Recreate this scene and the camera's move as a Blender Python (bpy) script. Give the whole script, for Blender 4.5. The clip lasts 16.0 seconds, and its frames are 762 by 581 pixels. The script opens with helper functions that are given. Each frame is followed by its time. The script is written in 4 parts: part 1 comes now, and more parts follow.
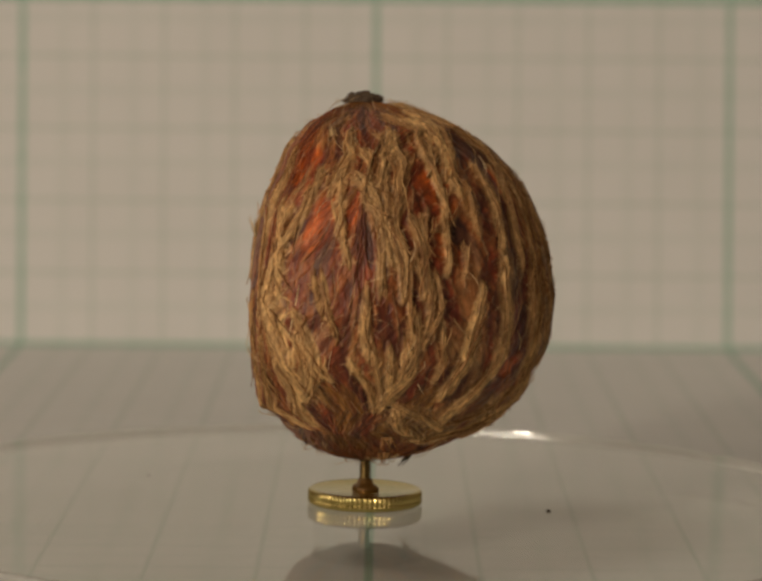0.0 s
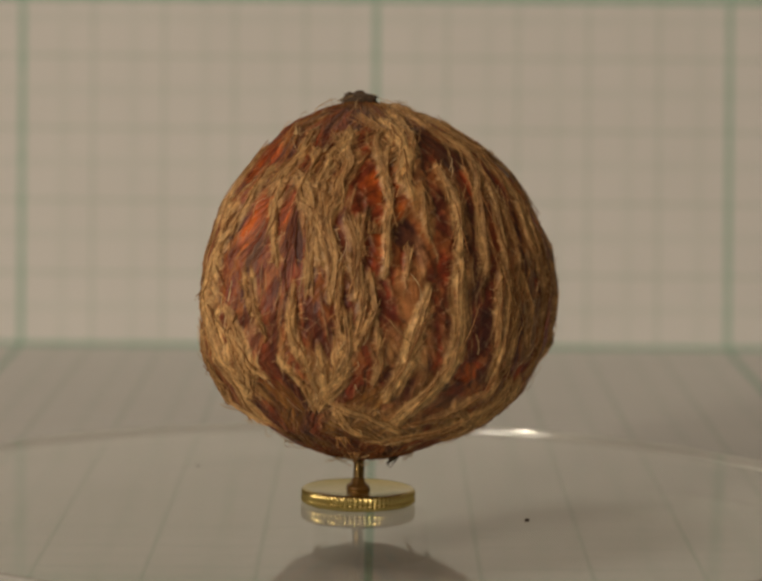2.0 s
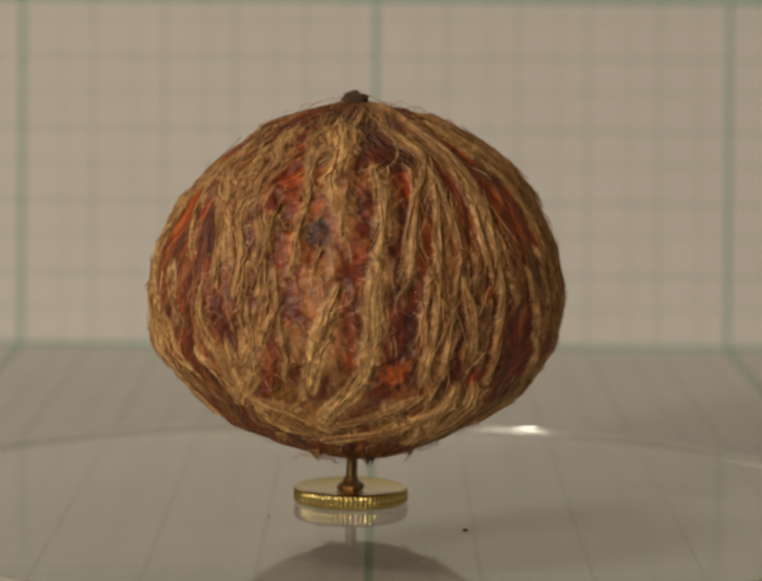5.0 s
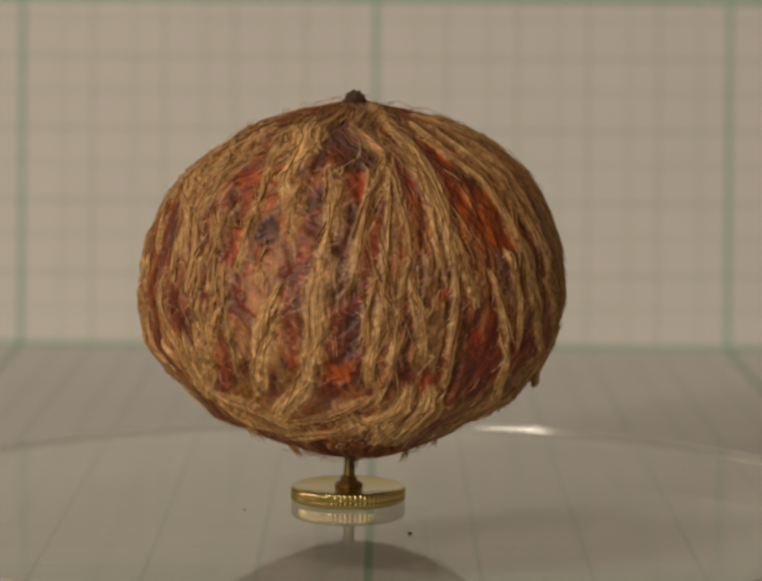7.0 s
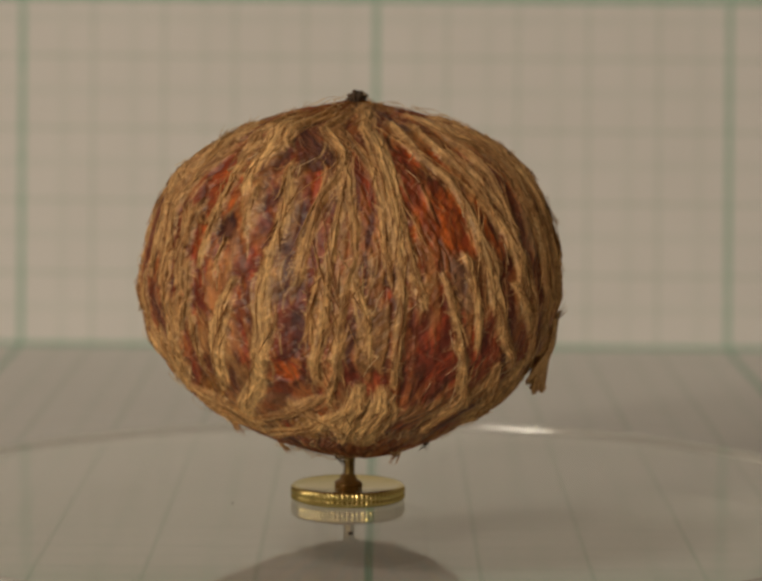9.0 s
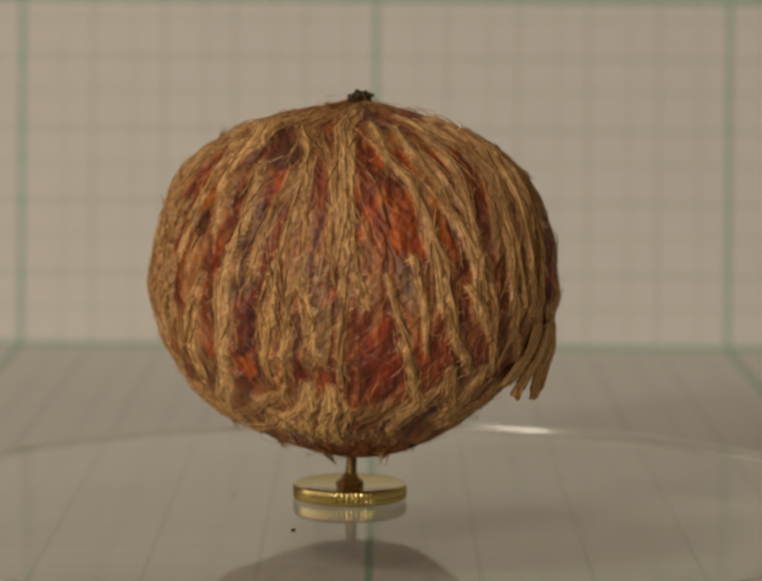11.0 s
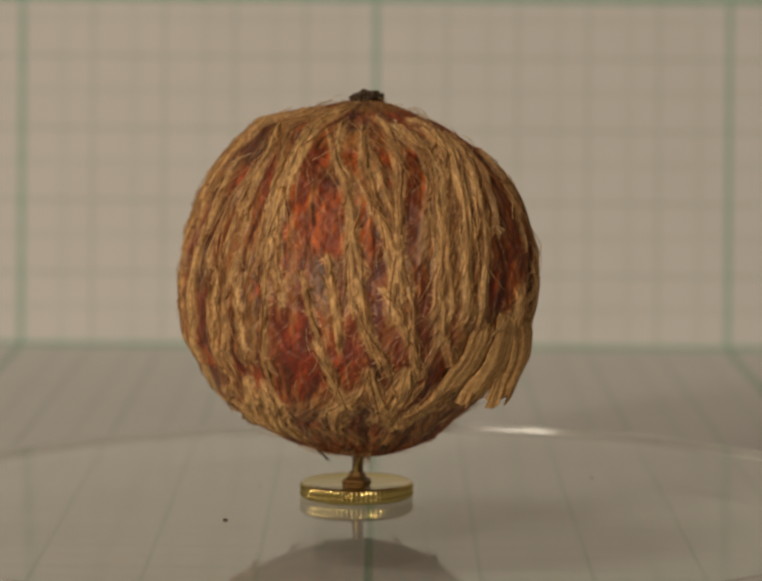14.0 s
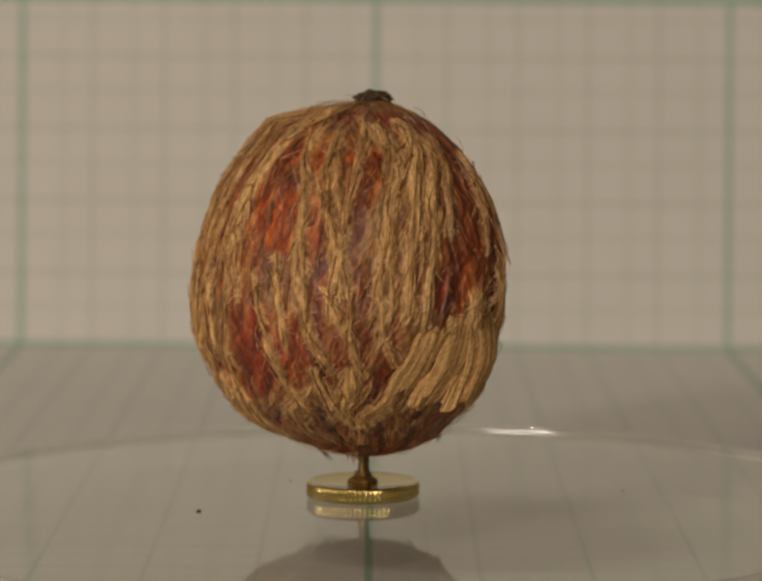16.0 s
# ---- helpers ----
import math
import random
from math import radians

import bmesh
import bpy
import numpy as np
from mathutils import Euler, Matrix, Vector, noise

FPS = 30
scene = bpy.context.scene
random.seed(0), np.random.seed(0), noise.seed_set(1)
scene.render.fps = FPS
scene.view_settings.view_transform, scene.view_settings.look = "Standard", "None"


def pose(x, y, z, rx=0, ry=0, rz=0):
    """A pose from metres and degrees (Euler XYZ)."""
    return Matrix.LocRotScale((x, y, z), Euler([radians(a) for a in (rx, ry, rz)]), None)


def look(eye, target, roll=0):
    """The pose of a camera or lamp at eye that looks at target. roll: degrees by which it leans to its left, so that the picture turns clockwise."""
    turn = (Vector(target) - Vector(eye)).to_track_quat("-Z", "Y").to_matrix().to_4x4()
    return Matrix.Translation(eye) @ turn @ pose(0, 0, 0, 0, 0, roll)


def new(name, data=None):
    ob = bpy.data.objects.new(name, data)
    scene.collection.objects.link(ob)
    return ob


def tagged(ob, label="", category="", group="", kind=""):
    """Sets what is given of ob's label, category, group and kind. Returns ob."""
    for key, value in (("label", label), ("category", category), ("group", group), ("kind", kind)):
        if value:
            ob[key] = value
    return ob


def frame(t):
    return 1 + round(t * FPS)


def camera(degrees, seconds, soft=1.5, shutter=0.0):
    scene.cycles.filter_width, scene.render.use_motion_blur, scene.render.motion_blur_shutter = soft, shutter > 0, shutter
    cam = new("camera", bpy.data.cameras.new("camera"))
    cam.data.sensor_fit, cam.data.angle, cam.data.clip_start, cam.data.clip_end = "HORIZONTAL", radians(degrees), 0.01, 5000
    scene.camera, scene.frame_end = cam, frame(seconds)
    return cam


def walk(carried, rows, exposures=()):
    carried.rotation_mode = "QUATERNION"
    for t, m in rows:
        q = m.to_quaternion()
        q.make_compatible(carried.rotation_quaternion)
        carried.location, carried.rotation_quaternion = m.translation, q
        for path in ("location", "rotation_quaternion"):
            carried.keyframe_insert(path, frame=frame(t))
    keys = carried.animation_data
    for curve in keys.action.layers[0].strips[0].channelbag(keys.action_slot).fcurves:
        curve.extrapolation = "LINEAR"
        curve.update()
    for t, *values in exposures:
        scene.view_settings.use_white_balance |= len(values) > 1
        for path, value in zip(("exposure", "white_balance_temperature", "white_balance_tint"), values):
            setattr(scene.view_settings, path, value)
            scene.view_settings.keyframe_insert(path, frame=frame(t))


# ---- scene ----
MM = 0.001
TURN = 8.92                       # degrees a second, clockwise seen from above

# ---- camera: stands still on its support, a small way off ----
cam = camera(13.76, 16.0, soft=3.0)
EYE = pose(0.36 * MM, -141 * MM, 27 * MM, 90 - 5.91, 0, 0) @ pose(0, 0, 0, 0, 0, 0.45)
cam.data.dof.use_dof = True
cam.data.dof.focus_distance = 0.134
cam.data.dof.aperture_fstop = 95.0
walk(cam, [(0.0, EYE), (16.0, EYE)])

# ---- light: two warm lamps low in front, one of them to the side, and an added overhead fill for ambient light ----
world = bpy.data.worlds.new("world")
world.use_nodes = True
scene.world = world
world.node_tree.nodes["Background"].inputs[0].default_value = (1.0, 0.88, 0.74, 1)
world.node_tree.nodes["Background"].inputs[1].default_value = 0.02
scene.view_settings.exposure = -0.14


def area_lamp(name, eye, target, width, height, watts, colour):
    data = bpy.data.lights.new(name, "AREA")
    data.shape, data.size, data.size_y, data.energy, data.color = "RECTANGLE", width, height, watts, colour
    ob = new(name, data)
    ob.matrix_world = look(eye, target)
    return ob


area_lamp("desk_lamp_light", (-0.180, -0.360, 0.147), (0, 0, 0.012), 0.034, 0.034, 0.40, (1.0, 0.84, 0.67))
area_lamp("side_lamp_light", (-0.265, -0.316, 0.083), (0, 0, 0.012), 0.030, 0.030, 0.36, (1.0, 0.84, 0.67))
area_lamp("overhead_fill_light", (-0.420, -0.400, 0.760), (-0.17, -0.20, 0), 0.24, 0.24, 1.50, (1.0, 0.90, 0.77))


# ---- materials ----
class Mat:
    """A node material under construction."""

    def __init__(self, name, roughness=0.6, metallic=0.0):
        self.m = bpy.data.materials.new(name)
        self.m.use_nodes = True
        self.t = self.m.node_tree
        self.b = self.t.nodes["Principled BSDF"]
        self.b.inputs["Roughness"].default_value = roughness
        self.b.inputs["Metallic"].default_value = metallic

    def node(self, kind, **values):
        n = self.t.nodes.new(kind)
        for key, value in values.items():
            n.inputs[key.replace("_", " ")].default_value = value
        return n

    def link(self, a, b):
        self.t.links.new(a, b)

    def math(self, op, a, b=0.0, clamp=False):
        n = self.t.nodes.new("ShaderNodeMath")
        n.operation, n.use_clamp = op, clamp
        for i, v in enumerate((a, b)):
            if hasattr(v, "is_output"):
                self.link(v, n.inputs[i])
            else:
                n.inputs[i].default_value = v
        return n.outputs[0]

    def mix(self, fac, a, b, blend="MIX"):
        n = self.t.nodes.new("ShaderNodeMix")
        n.data_type, n.blend_type = "RGBA", blend
        for i, v in ((0, fac), (6, a), (7, b)):
            if hasattr(v, "is_output"):
                self.link(v, n.inputs[i])
            else:
                n.inputs[i].default_value = v if i == 0 else (*v, 1)
        return n.outputs[2]

    def noise(self, scale, vector=None, detail=4.0, rough=0.6, stretch=None):
        n = self.node("ShaderNodeTexNoise", Scale=scale, Detail=detail, Roughness=rough)
        if vector is None:
            vector = self.node("ShaderNodeTexCoord").outputs["Object"]
        if stretch:
            k = self.t.nodes.new("ShaderNodeMapping")
            k.inputs["Scale"].default_value = stretch
            self.link(vector, k.inputs["Vector"])
            vector = k.outputs[0]
        self.link(vector, n.inputs["Vector"])
        return n.outputs["Fac"]

    def ramp(self, fac, *stops):
        n = self.t.nodes.new("ShaderNodeValToRGB")
        e = n.color_ramp.elements
        while len(e) < len(stops):
            e.new(0.5)
        for el, (at, c) in zip(e, stops):
            el.position, el.color = at, (*c, 1) if len(c) == 3 else c
        self.link(fac, n.inputs[0])
        return n.outputs[0]

    def attr(self, name):
        n = self.t.nodes.new("ShaderNodeAttribute")
        n.attribute_name = name
        return n

    def bump(self, height, strength, distance):
        n = self.node("ShaderNodeBump", Strength=strength, Distance=distance)
        self.link(height, n.inputs["Height"])
        self.link(n.outputs[0], self.b.inputs["Normal"])

    def base(self, socket):
        self.link(socket, self.b.inputs["Base Color"])


def step_up(m, value, low, high):
    n = m.node("ShaderNodeMapRange")
    n.interpolation_type = "SMOOTHSTEP"
    n.inputs["From Min"].default_value, n.inputs["From Max"].default_value = low, high
    m.link(value, n.inputs["Value"])
    return n.outputs[0]


def paper_material():
    """White engineering paper: thin green lines every fifth of an inch, strong ones every inch, printed along the sheet."""
    m = Mat("graph_paper", 0.75)
    uv = m.t.nodes.new("ShaderNodeUVMap")
    uv.uv_map = "sheet"
    sep = m.t.nodes.new("ShaderNodeSeparateXYZ")
    m.link(uv.outputs[0], sep.inputs[0])
    u, v = sep.outputs[0], sep.outputs[1]

    def lines(value, period, half, soft):
        r = m.math("PINGPONG", value, period / 2)
        return m.math("SUBTRACT", 1.0, step_up(m, r, half, half + soft))

    minor = m.math("MAXIMUM", lines(u, 4.970, 0.05, 0.13), lines(v, 5.08, 0.05, 0.13))
    foot = m.math("SUBTRACT", 1.0, step_up(m, m.math("ABSOLUTE", v), 0.16, 0.32))
    head_line = m.math("SUBTRACT", 1.0, step_up(m, m.math("ABSOLUTE", m.math("SUBTRACT", v, 24.5)), 0.16, 0.42))
    major = m.math("MAXIMUM", lines(u, 24.85, 0.14, 0.13), m.math("MAXIMUM", foot, head_line))
    # the other side's print shows through, a little out of step
    back = m.math("MAXIMUM", lines(m.math("ADD", u, 2.1), 4.970, 0.05, 0.5), lines(m.math("ADD", v, 2.4), 5.08, 0.05, 0.5))
    blotch = m.noise(160, detail=3)
    fibre = m.noise(5200, detail=3)
    white = m.mix(blotch, (0.74, 0.735, 0.71), (0.82, 0.81, 0.79))
    white = m.mix(m.math("MULTIPLY", fibre, 0.10), white, (0.6, 0.59, 0.55))
    worn = m.math("ADD", 0.55, m.math("MULTIPLY", m.noise(900, detail=2), 0.6))
    c = m.mix(m.math("MULTIPLY", back, 0.17), white, (0.50, 0.60, 0.52))
    c = m.mix(m.math("MULTIPLY", m.math("MULTIPLY", minor, worn), 0.46), c, (0.38, 0.51, 0.41))
    c = m.mix(m.math("MULTIPLY", m.math("MULTIPLY", major, worn), 0.85), c, (0.25, 0.48, 0.36))
    m.base(c)
    m.bump(fibre, 0.2, 0.00003)
    return m.m


def plain(name, dark, light, scale, roughness, bump=0.0, stretch=None, metallic=0.0):
    m = Mat(name, roughness, metallic)
    n = m.noise(scale, stretch=stretch)
    fine = m.noise(scale * 9, detail=2, stretch=stretch)
    c = m.mix(n, dark, light)
    m.base(m.mix(m.math("MULTIPLY", fine, 0.18), c, dark))
    if bump:
        m.bump(fine, 0.4, bump)
    return m.m


def brass_material():
    m = Mat("polished_brass", 0.2, 1.0)
    n = m.noise(700, detail=5)
    m.base(m.mix(n, (0.50, 0.39, 0.12), (0.74, 0.61, 0.25)))
    m.link(m.math("ADD", 0.09, m.math("MULTIPLY", n, 0.18)), m.b.inputs["Roughness"])
    return m.m


def tarnish_material():
    m = Mat("tarnished_brass", 0.35, 1.0)
    n = m.noise(1500, detail=5)
    m.base(m.ramp(n, (0.35, (0.06, 0.036, 0.016)), (0.65, (0.24, 0.165, 0.06))))
    return m.m


def acrylic_material():
    """Clear sheet: see-through, with a mirror gloss that grows towards grazing view."""
    m = Mat("clear_acrylic")
    clear = m.node("ShaderNodeBsdfTransparent", Color=(0.955, 0.965, 0.95, 1))
    gloss = m.node("ShaderNodeBsdfAnisotropic", Color=(0.97, 0.97, 0.96, 1), Roughness=0.03)
    smear = m.noise(260, detail=4)
    m.link(m.math("ADD", 0.012, m.math("MULTIPLY", smear, 0.06)), gloss.inputs["Roughness"])
    facing = m.t.nodes.new("ShaderNodeLayerWeight")
    facing.inputs["Blend"].default_value = 0.5
    fac = m.math("ADD", 0.04, m.math("MULTIPLY", m.math("POWER", facing.outputs["Facing"], 5.0), 0.84), True)
    mix = m.t.nodes.new("ShaderNodeMixShader")
    m.link(fac, mix.inputs[0])
    m.link(clear.outputs[0], mix.inputs[1])
    m.link(gloss.outputs[0], mix.inputs[2])
    m.link(mix.outputs[0], m.t.nodes["Material Output"].inputs["Surface"])
    return m.m


def rim_material():
    """The polished cut edge of the sheet."""
    m = Mat("cut_acrylic_rim")
    clear = m.node("ShaderNodeBsdfTransparent", Color=(0.93, 0.94, 0.92, 1))
    gloss = m.node("ShaderNodeBsdfAnisotropic", Color=(0.95, 0.95, 0.93, 1), Roughness=0.07)
    mix = m.t.nodes.new("ShaderNodeMixShader")
    m.link(m.math("ADD", 0.50, m.math("MULTIPLY", m.noise(500, detail=3), 0.4)), mix.inputs[0])
    m.link(clear.outputs[0], mix.inputs[1])
    m.link(gloss.outputs[0], mix.inputs[2])
    milk = m.node("ShaderNodeBsdfDiffuse", Color=(0.85, 0.85, 0.83, 1))
    edge = m.t.nodes.new("ShaderNodeMixShader")
    edge.inputs[0].default_value = 0.22
    m.link(mix.outputs[0], edge.inputs[1])
    m.link(milk.outputs[0], edge.inputs[2])
    m.link(edge.outputs[0], m.t.nodes["Material Output"].inputs["Surface"])
    return m.m


def underside_material():
    m = Mat("acrylic_underside")
    clear = m.node("ShaderNodeBsdfTransparent", Color=(0.985, 0.99, 0.98, 1))
    m.link(clear.outputs[0], m.t.nodes["Material Output"].inputs["Surface"])
    return m.m


def frosted_material():
    m = Mat("cloudy_plastic")
    clear = m.node("ShaderNodeBsdfTransparent", Color=(0.995, 0.995, 0.99, 1))
    milk = m.node("ShaderNodeBsdfDiffuse", Color=(0.7, 0.7, 0.68, 1))
    mix = m.t.nodes.new("ShaderNodeMixShader")
    m.link(m.math("ADD", 0.01, m.math("MULTIPLY", m.noise(600, detail=3), 0.05)), mix.inputs[0])
    m.link(clear.outputs[0], mix.inputs[1])
    m.link(milk.outputs[0], mix.inputs[2])
    m.link(mix.outputs[0], m.t.nodes["Material Output"].inputs["Surface"])
    return m.m


def nut_material():
    """Seed coat and the husk that clings to it: the torn pattern is woven into the mesh, fine grain is added here."""
    m = Mat("seed_coat", 0.6)
    coat = m.attr("coat").outputs["Color"]
    grain = m.attr("grain").outputs["Vector"]
    fine = m.noise(105.0, grain, 3, 0.7, stretch=(1, 1, 0.09))
    spot = m.noise(6500, detail=3, rough=0.7)
    k = m.math("ADD", m.math("MULTIPLY", fine, 0.65), m.math("MULTIPLY", spot, 0.35))
    tone = m.ramp(k, (0.36, (0.70, 0.64, 0.60)), (0.52, (1.0, 1.0, 1.0)), (0.66, (1.28, 1.27, 1.22)))
    m.base(m.mix(1.0, coat, tone, "MULTIPLY"))
    m.link(m.math("ADD", 0.42, m.math("MULTIPLY", m.attr("cover").outputs["Fac"], 0.25)), m.b.inputs["Roughness"])
    m.bump(k, 0.5, 0.00008)
    return m.m


def husk_material(name, pale, deep):
    """Dry palm-husk threads; each has its own tone."""
    m = Mat(name, 0.68)
    grain = m.attr("grain").outputs["Vector"]
    rnd = m.t.nodes.new("ShaderNodeNewGeometry").outputs["Random Per Island"]
    fine = m.noise(70.0, grain, 4, 0.7, stretch=(1, 1, 0.10))
    mott = m.noise(2400, detail=4)
    c = m.mix(rnd, deep, pale)
    c = m.mix(1.0, c, m.ramp(fine, (0.38, (0.55, 0.47, 0.40)), (0.52, (1.0, 1.0, 1.0)), (0.64, (1.2, 1.22, 1.25))), "MULTIPLY")
    c = m.mix(m.math("MULTIPLY", step_up(m, mott, 0.52, 0.66), 0.7), c, (0.17, 0.07, 0.022))
    m.base(c)
    m.bump(fine, 0.7, 0.00010)
    return m.m


PAPER = paper_material()
ACRYLIC, RIM, UNDERSIDE = acrylic_material(), rim_material(), underside_material()
BRASS, TARNISH = brass_material(), tarnish_material()
SEED, FROSTED = nut_material(), frosted_material()
HUSK = husk_material("dry_husk", (0.74, 0.45, 0.175), (0.34, 0.140, 0.040))
HAIR = husk_material("loose_husk_hair", (0.82, 0.62, 0.34), (0.55, 0.35, 0.14))
TIP = plain("dark_stalk_scar", (0.030, 0.018, 0.012), (0.15, 0.095, 0.050), 900, 0.8, 0.0001)
GLUE = plain("amber_solder", (0.10, 0.045, 0.010), (0.30, 0.160, 0.040), 1500, 0.30, 0.0001, metallic=0.4)
DUST = plain("dark_grit", (0.03, 0.02, 0.015), (0.08, 0.05, 0.03), 4000, 0.8)
WOOD = plain("bench_wood", (0.16, 0.09, 0.045), (0.30, 0.18, 0.09), 9, 0.4, 0.0002, (1, 12, 12))
PLASTER = plain("room_plaster", (0.55, 0.50, 0.43), (0.64, 0.59, 0.51), 3, 0.85, 0.0005)


# ---- building helpers ----
def mesh_of(name, verts, faces, material, smooth=True):
    me = bpy.data.meshes.new(name)
    me.from_pydata([tuple(v) for v in verts], [], faces)
    me.materials.append(material)
    if smooth:
        me.polygons.foreach_set("use_smooth", [True] * len(me.polygons))
    me.update()
    return me


def with_grain(me, phi, s):
    g = me.attributes.new("grain", "FLOAT_VECTOR", "POINT")
    phi, s = np.asarray(phi), np.asarray(s)
    g.data.foreach_set("vector", np.stack([np.cos(phi), np.sin(phi), 2.2 * s], -1).astype(np.float32).ravel())
    return me


def part(name, bm, material, parent, label=""):
    """Links a bmesh, or a finished mesh, as one mesh object under a thing."""
    if isinstance(bm, bmesh.types.BMesh):
        me = bpy.data.meshes.new(name)
        bmesh.ops.recalc_face_normals(bm, faces=bm.faces)
        bm.to_mesh(me)
        bm.free()
        me.materials.append(material)
    else:
        me = bm
    ob = new(name, me)
    ob.parent = parent
    return tagged(ob, label)


def lathe(profile, sides, wobble=None):
    """A turned solid from (radius, height) pairs in metres, closed at both ends."""
    bm = bmesh.new()
    rings = []
    for r, z in profile:
        ring = []
        for i in range(sides):
            a = 2 * math.pi * i / sides
            k = wobble(a, z) if wobble else 1.0
            ring.append(bm.verts.new((r * k * math.cos(a), r * k * math.sin(a), z)))
        rings.append(ring)
    for lo, hi in zip(rings, rings[1:]):
        for i in range(sides):
            f = bm.faces.new((lo[i], lo[(i + 1) % sides], hi[(i + 1) % sides], hi[i]))
            f.smooth = True
    bm.faces.new(rings[0][::-1])
    bm.faces.new(rings[-1])
    return bm


def box(size, at, bevel=0.0):
    bm = bmesh.new()
    bmesh.ops.create_cube(bm, size=1, matrix=Matrix.Translation(at) @ Matrix.Diagonal((*size, 1)))
    if bevel:
        bmesh.ops.bevel(bm, geom=bm.edges[:], offset=bevel, segments=2, affect="EDGES")
    return bm


# ---- the bench and the plain walls that close the place, outside the view ----
def room():
    for name, size, at in (("wall_north", (1.06, 0.03, 0.80), (0, 0.415, 0.40)), ("wall_south", (1.06, 0.03, 0.80), (0, -0.685, 0.40)),
                           ("wall_east", (0.03, 1.07, 0.80), (0.545, -0.135, 0.40)), ("wall_west", (0.03, 1.07, 0.80), (-0.545, -0.135, 0.40)),
                           ("ceiling", (1.12, 1.13, 0.03), (0, -0.135, 0.815))):
        tagged(part(name, box(size, at), PLASTER, None), "plain plastered surface around the small stage", "wall", kind="structure")
    tagged(part("floor", box((1.12, 1.13, 0.03), (0, -0.135, -0.0151), 0.002), WOOD, None), "dark wooden bench top under the graph paper", "bench", kind="structure")


room()


# ---- the sheet of graph paper: lies flat, turns up sharply, leans back ----
def graph_paper():
    lean, fold, bend = radians(5.9), 79.4, 0.4
    us = np.linspace(-108, 108, 73)
    sweep = math.pi / 2 - lean
    run = bend * math.tan(sweep / 2)
    path = []                                      # (y, z, length along the sheet from the fold line), in millimetres
    flat0 = -118.0
    for y in np.linspace(flat0, fold - run, 60):
        path.append((y, 0.0, y - (fold - run) - bend * sweep * 0.5))
    for k in range(1, 13):
        a = sweep * k / 12
        path.append((fold - run + bend * math.sin(a), bend * (1 - math.cos(a)), bend * a - bend * sweep * 0.5))
    y1, z1, s1 = path[-1]
    for d in np.linspace(2, 120, 60):
        path.append((y1 + d * math.sin(lean), z1 + d * math.cos(lean), s1 + d))
    verts, uvs, faces = [], [], []
    n = len(us)
    for y, z, s in path:
        for u in us:
            wave = 0.10 * noise.noise(Vector((u * 0.03, s * 0.03, 3.1)))
            flat = z <= 0.0
            verts.append(((u - 0.1) * MM, (y + (0 if flat else wave)) * MM, (z + 0.12 + (0.08 * (wave + 0.1) if flat else 0)) * MM))
            uvs.append((u, s))
    for j in range(len(path) - 1):
        for i in range(n - 1):
            faces.append((j * n + i, j * n + i + 1, (j + 1) * n + i + 1, (j + 1) * n + i))
    me = mesh_of("graph_paper_sheet", verts, faces, PAPER)
    layer = me.uv_layers.new(name="sheet")
    for loop in me.loops:
        layer.data[loop.index].uv = uvs[loop.vertex_index]
    ob = new("graph_paper_sheet", me)
    solid = ob.modifiers.new("thickness", "SOLIDIFY")
    solid.thickness, solid.offset = 0.0001, -1
    return tagged(ob, "white graph paper with green lines folded up as a backdrop", "graph paper")


graph_paper()

# ---- the turntable: clear disc on a low white hub ----
DISC_TOP = 2.9 * MM
TILT = 0.7                        # degrees by which the disc is out of level


def turntable():
    top = new("turntable")
    tagged(top, "clear acrylic turntable disc on a small cloudy hub", "turntable")
    ox, oy, r = 0.0 * MM, 0.35 * MM, 23.1 * MM
    b = 0.07 * MM
    lo, hi = DISC_TOP - 0.5 * MM, DISC_TOP
    c = 0.42 * MM
    prof = [(r - c, lo)] + [(r - c + c * math.sin(a), lo + c - c * math.cos(a)) for a in np.linspace(0.2, math.pi / 2, 9)]
    prof += [(r - b + b * math.cos(a), hi - b + b * math.sin(a)) for a in np.linspace(0, math.pi / 2, 6)]
    bm = lathe(prof, 256)
    bmesh.ops.translate(bm, verts=bm.verts, vec=(ox, oy, 0))
    disc = part("disc", bm, ACRYLIC, top, "clear acrylic disc with polished rim")
    disc.data.materials.append(RIM)
    disc.data.materials.append(UNDERSIDE)
    for f in disc.data.polygons:
        f.material_index = 0 if f.normal.z > 0.9 else 2 if f.normal.z < -0.9 else 1
    part("hub", lathe([(2.3 * MM, 0.25 * MM), (2.6 * MM, 0.35 * MM), (2.6 * MM, lo - 0.02 * MM), (2.4 * MM, lo - 0.005 * MM)], 64), FROSTED, top, "cloudy plastic hub")
    return top


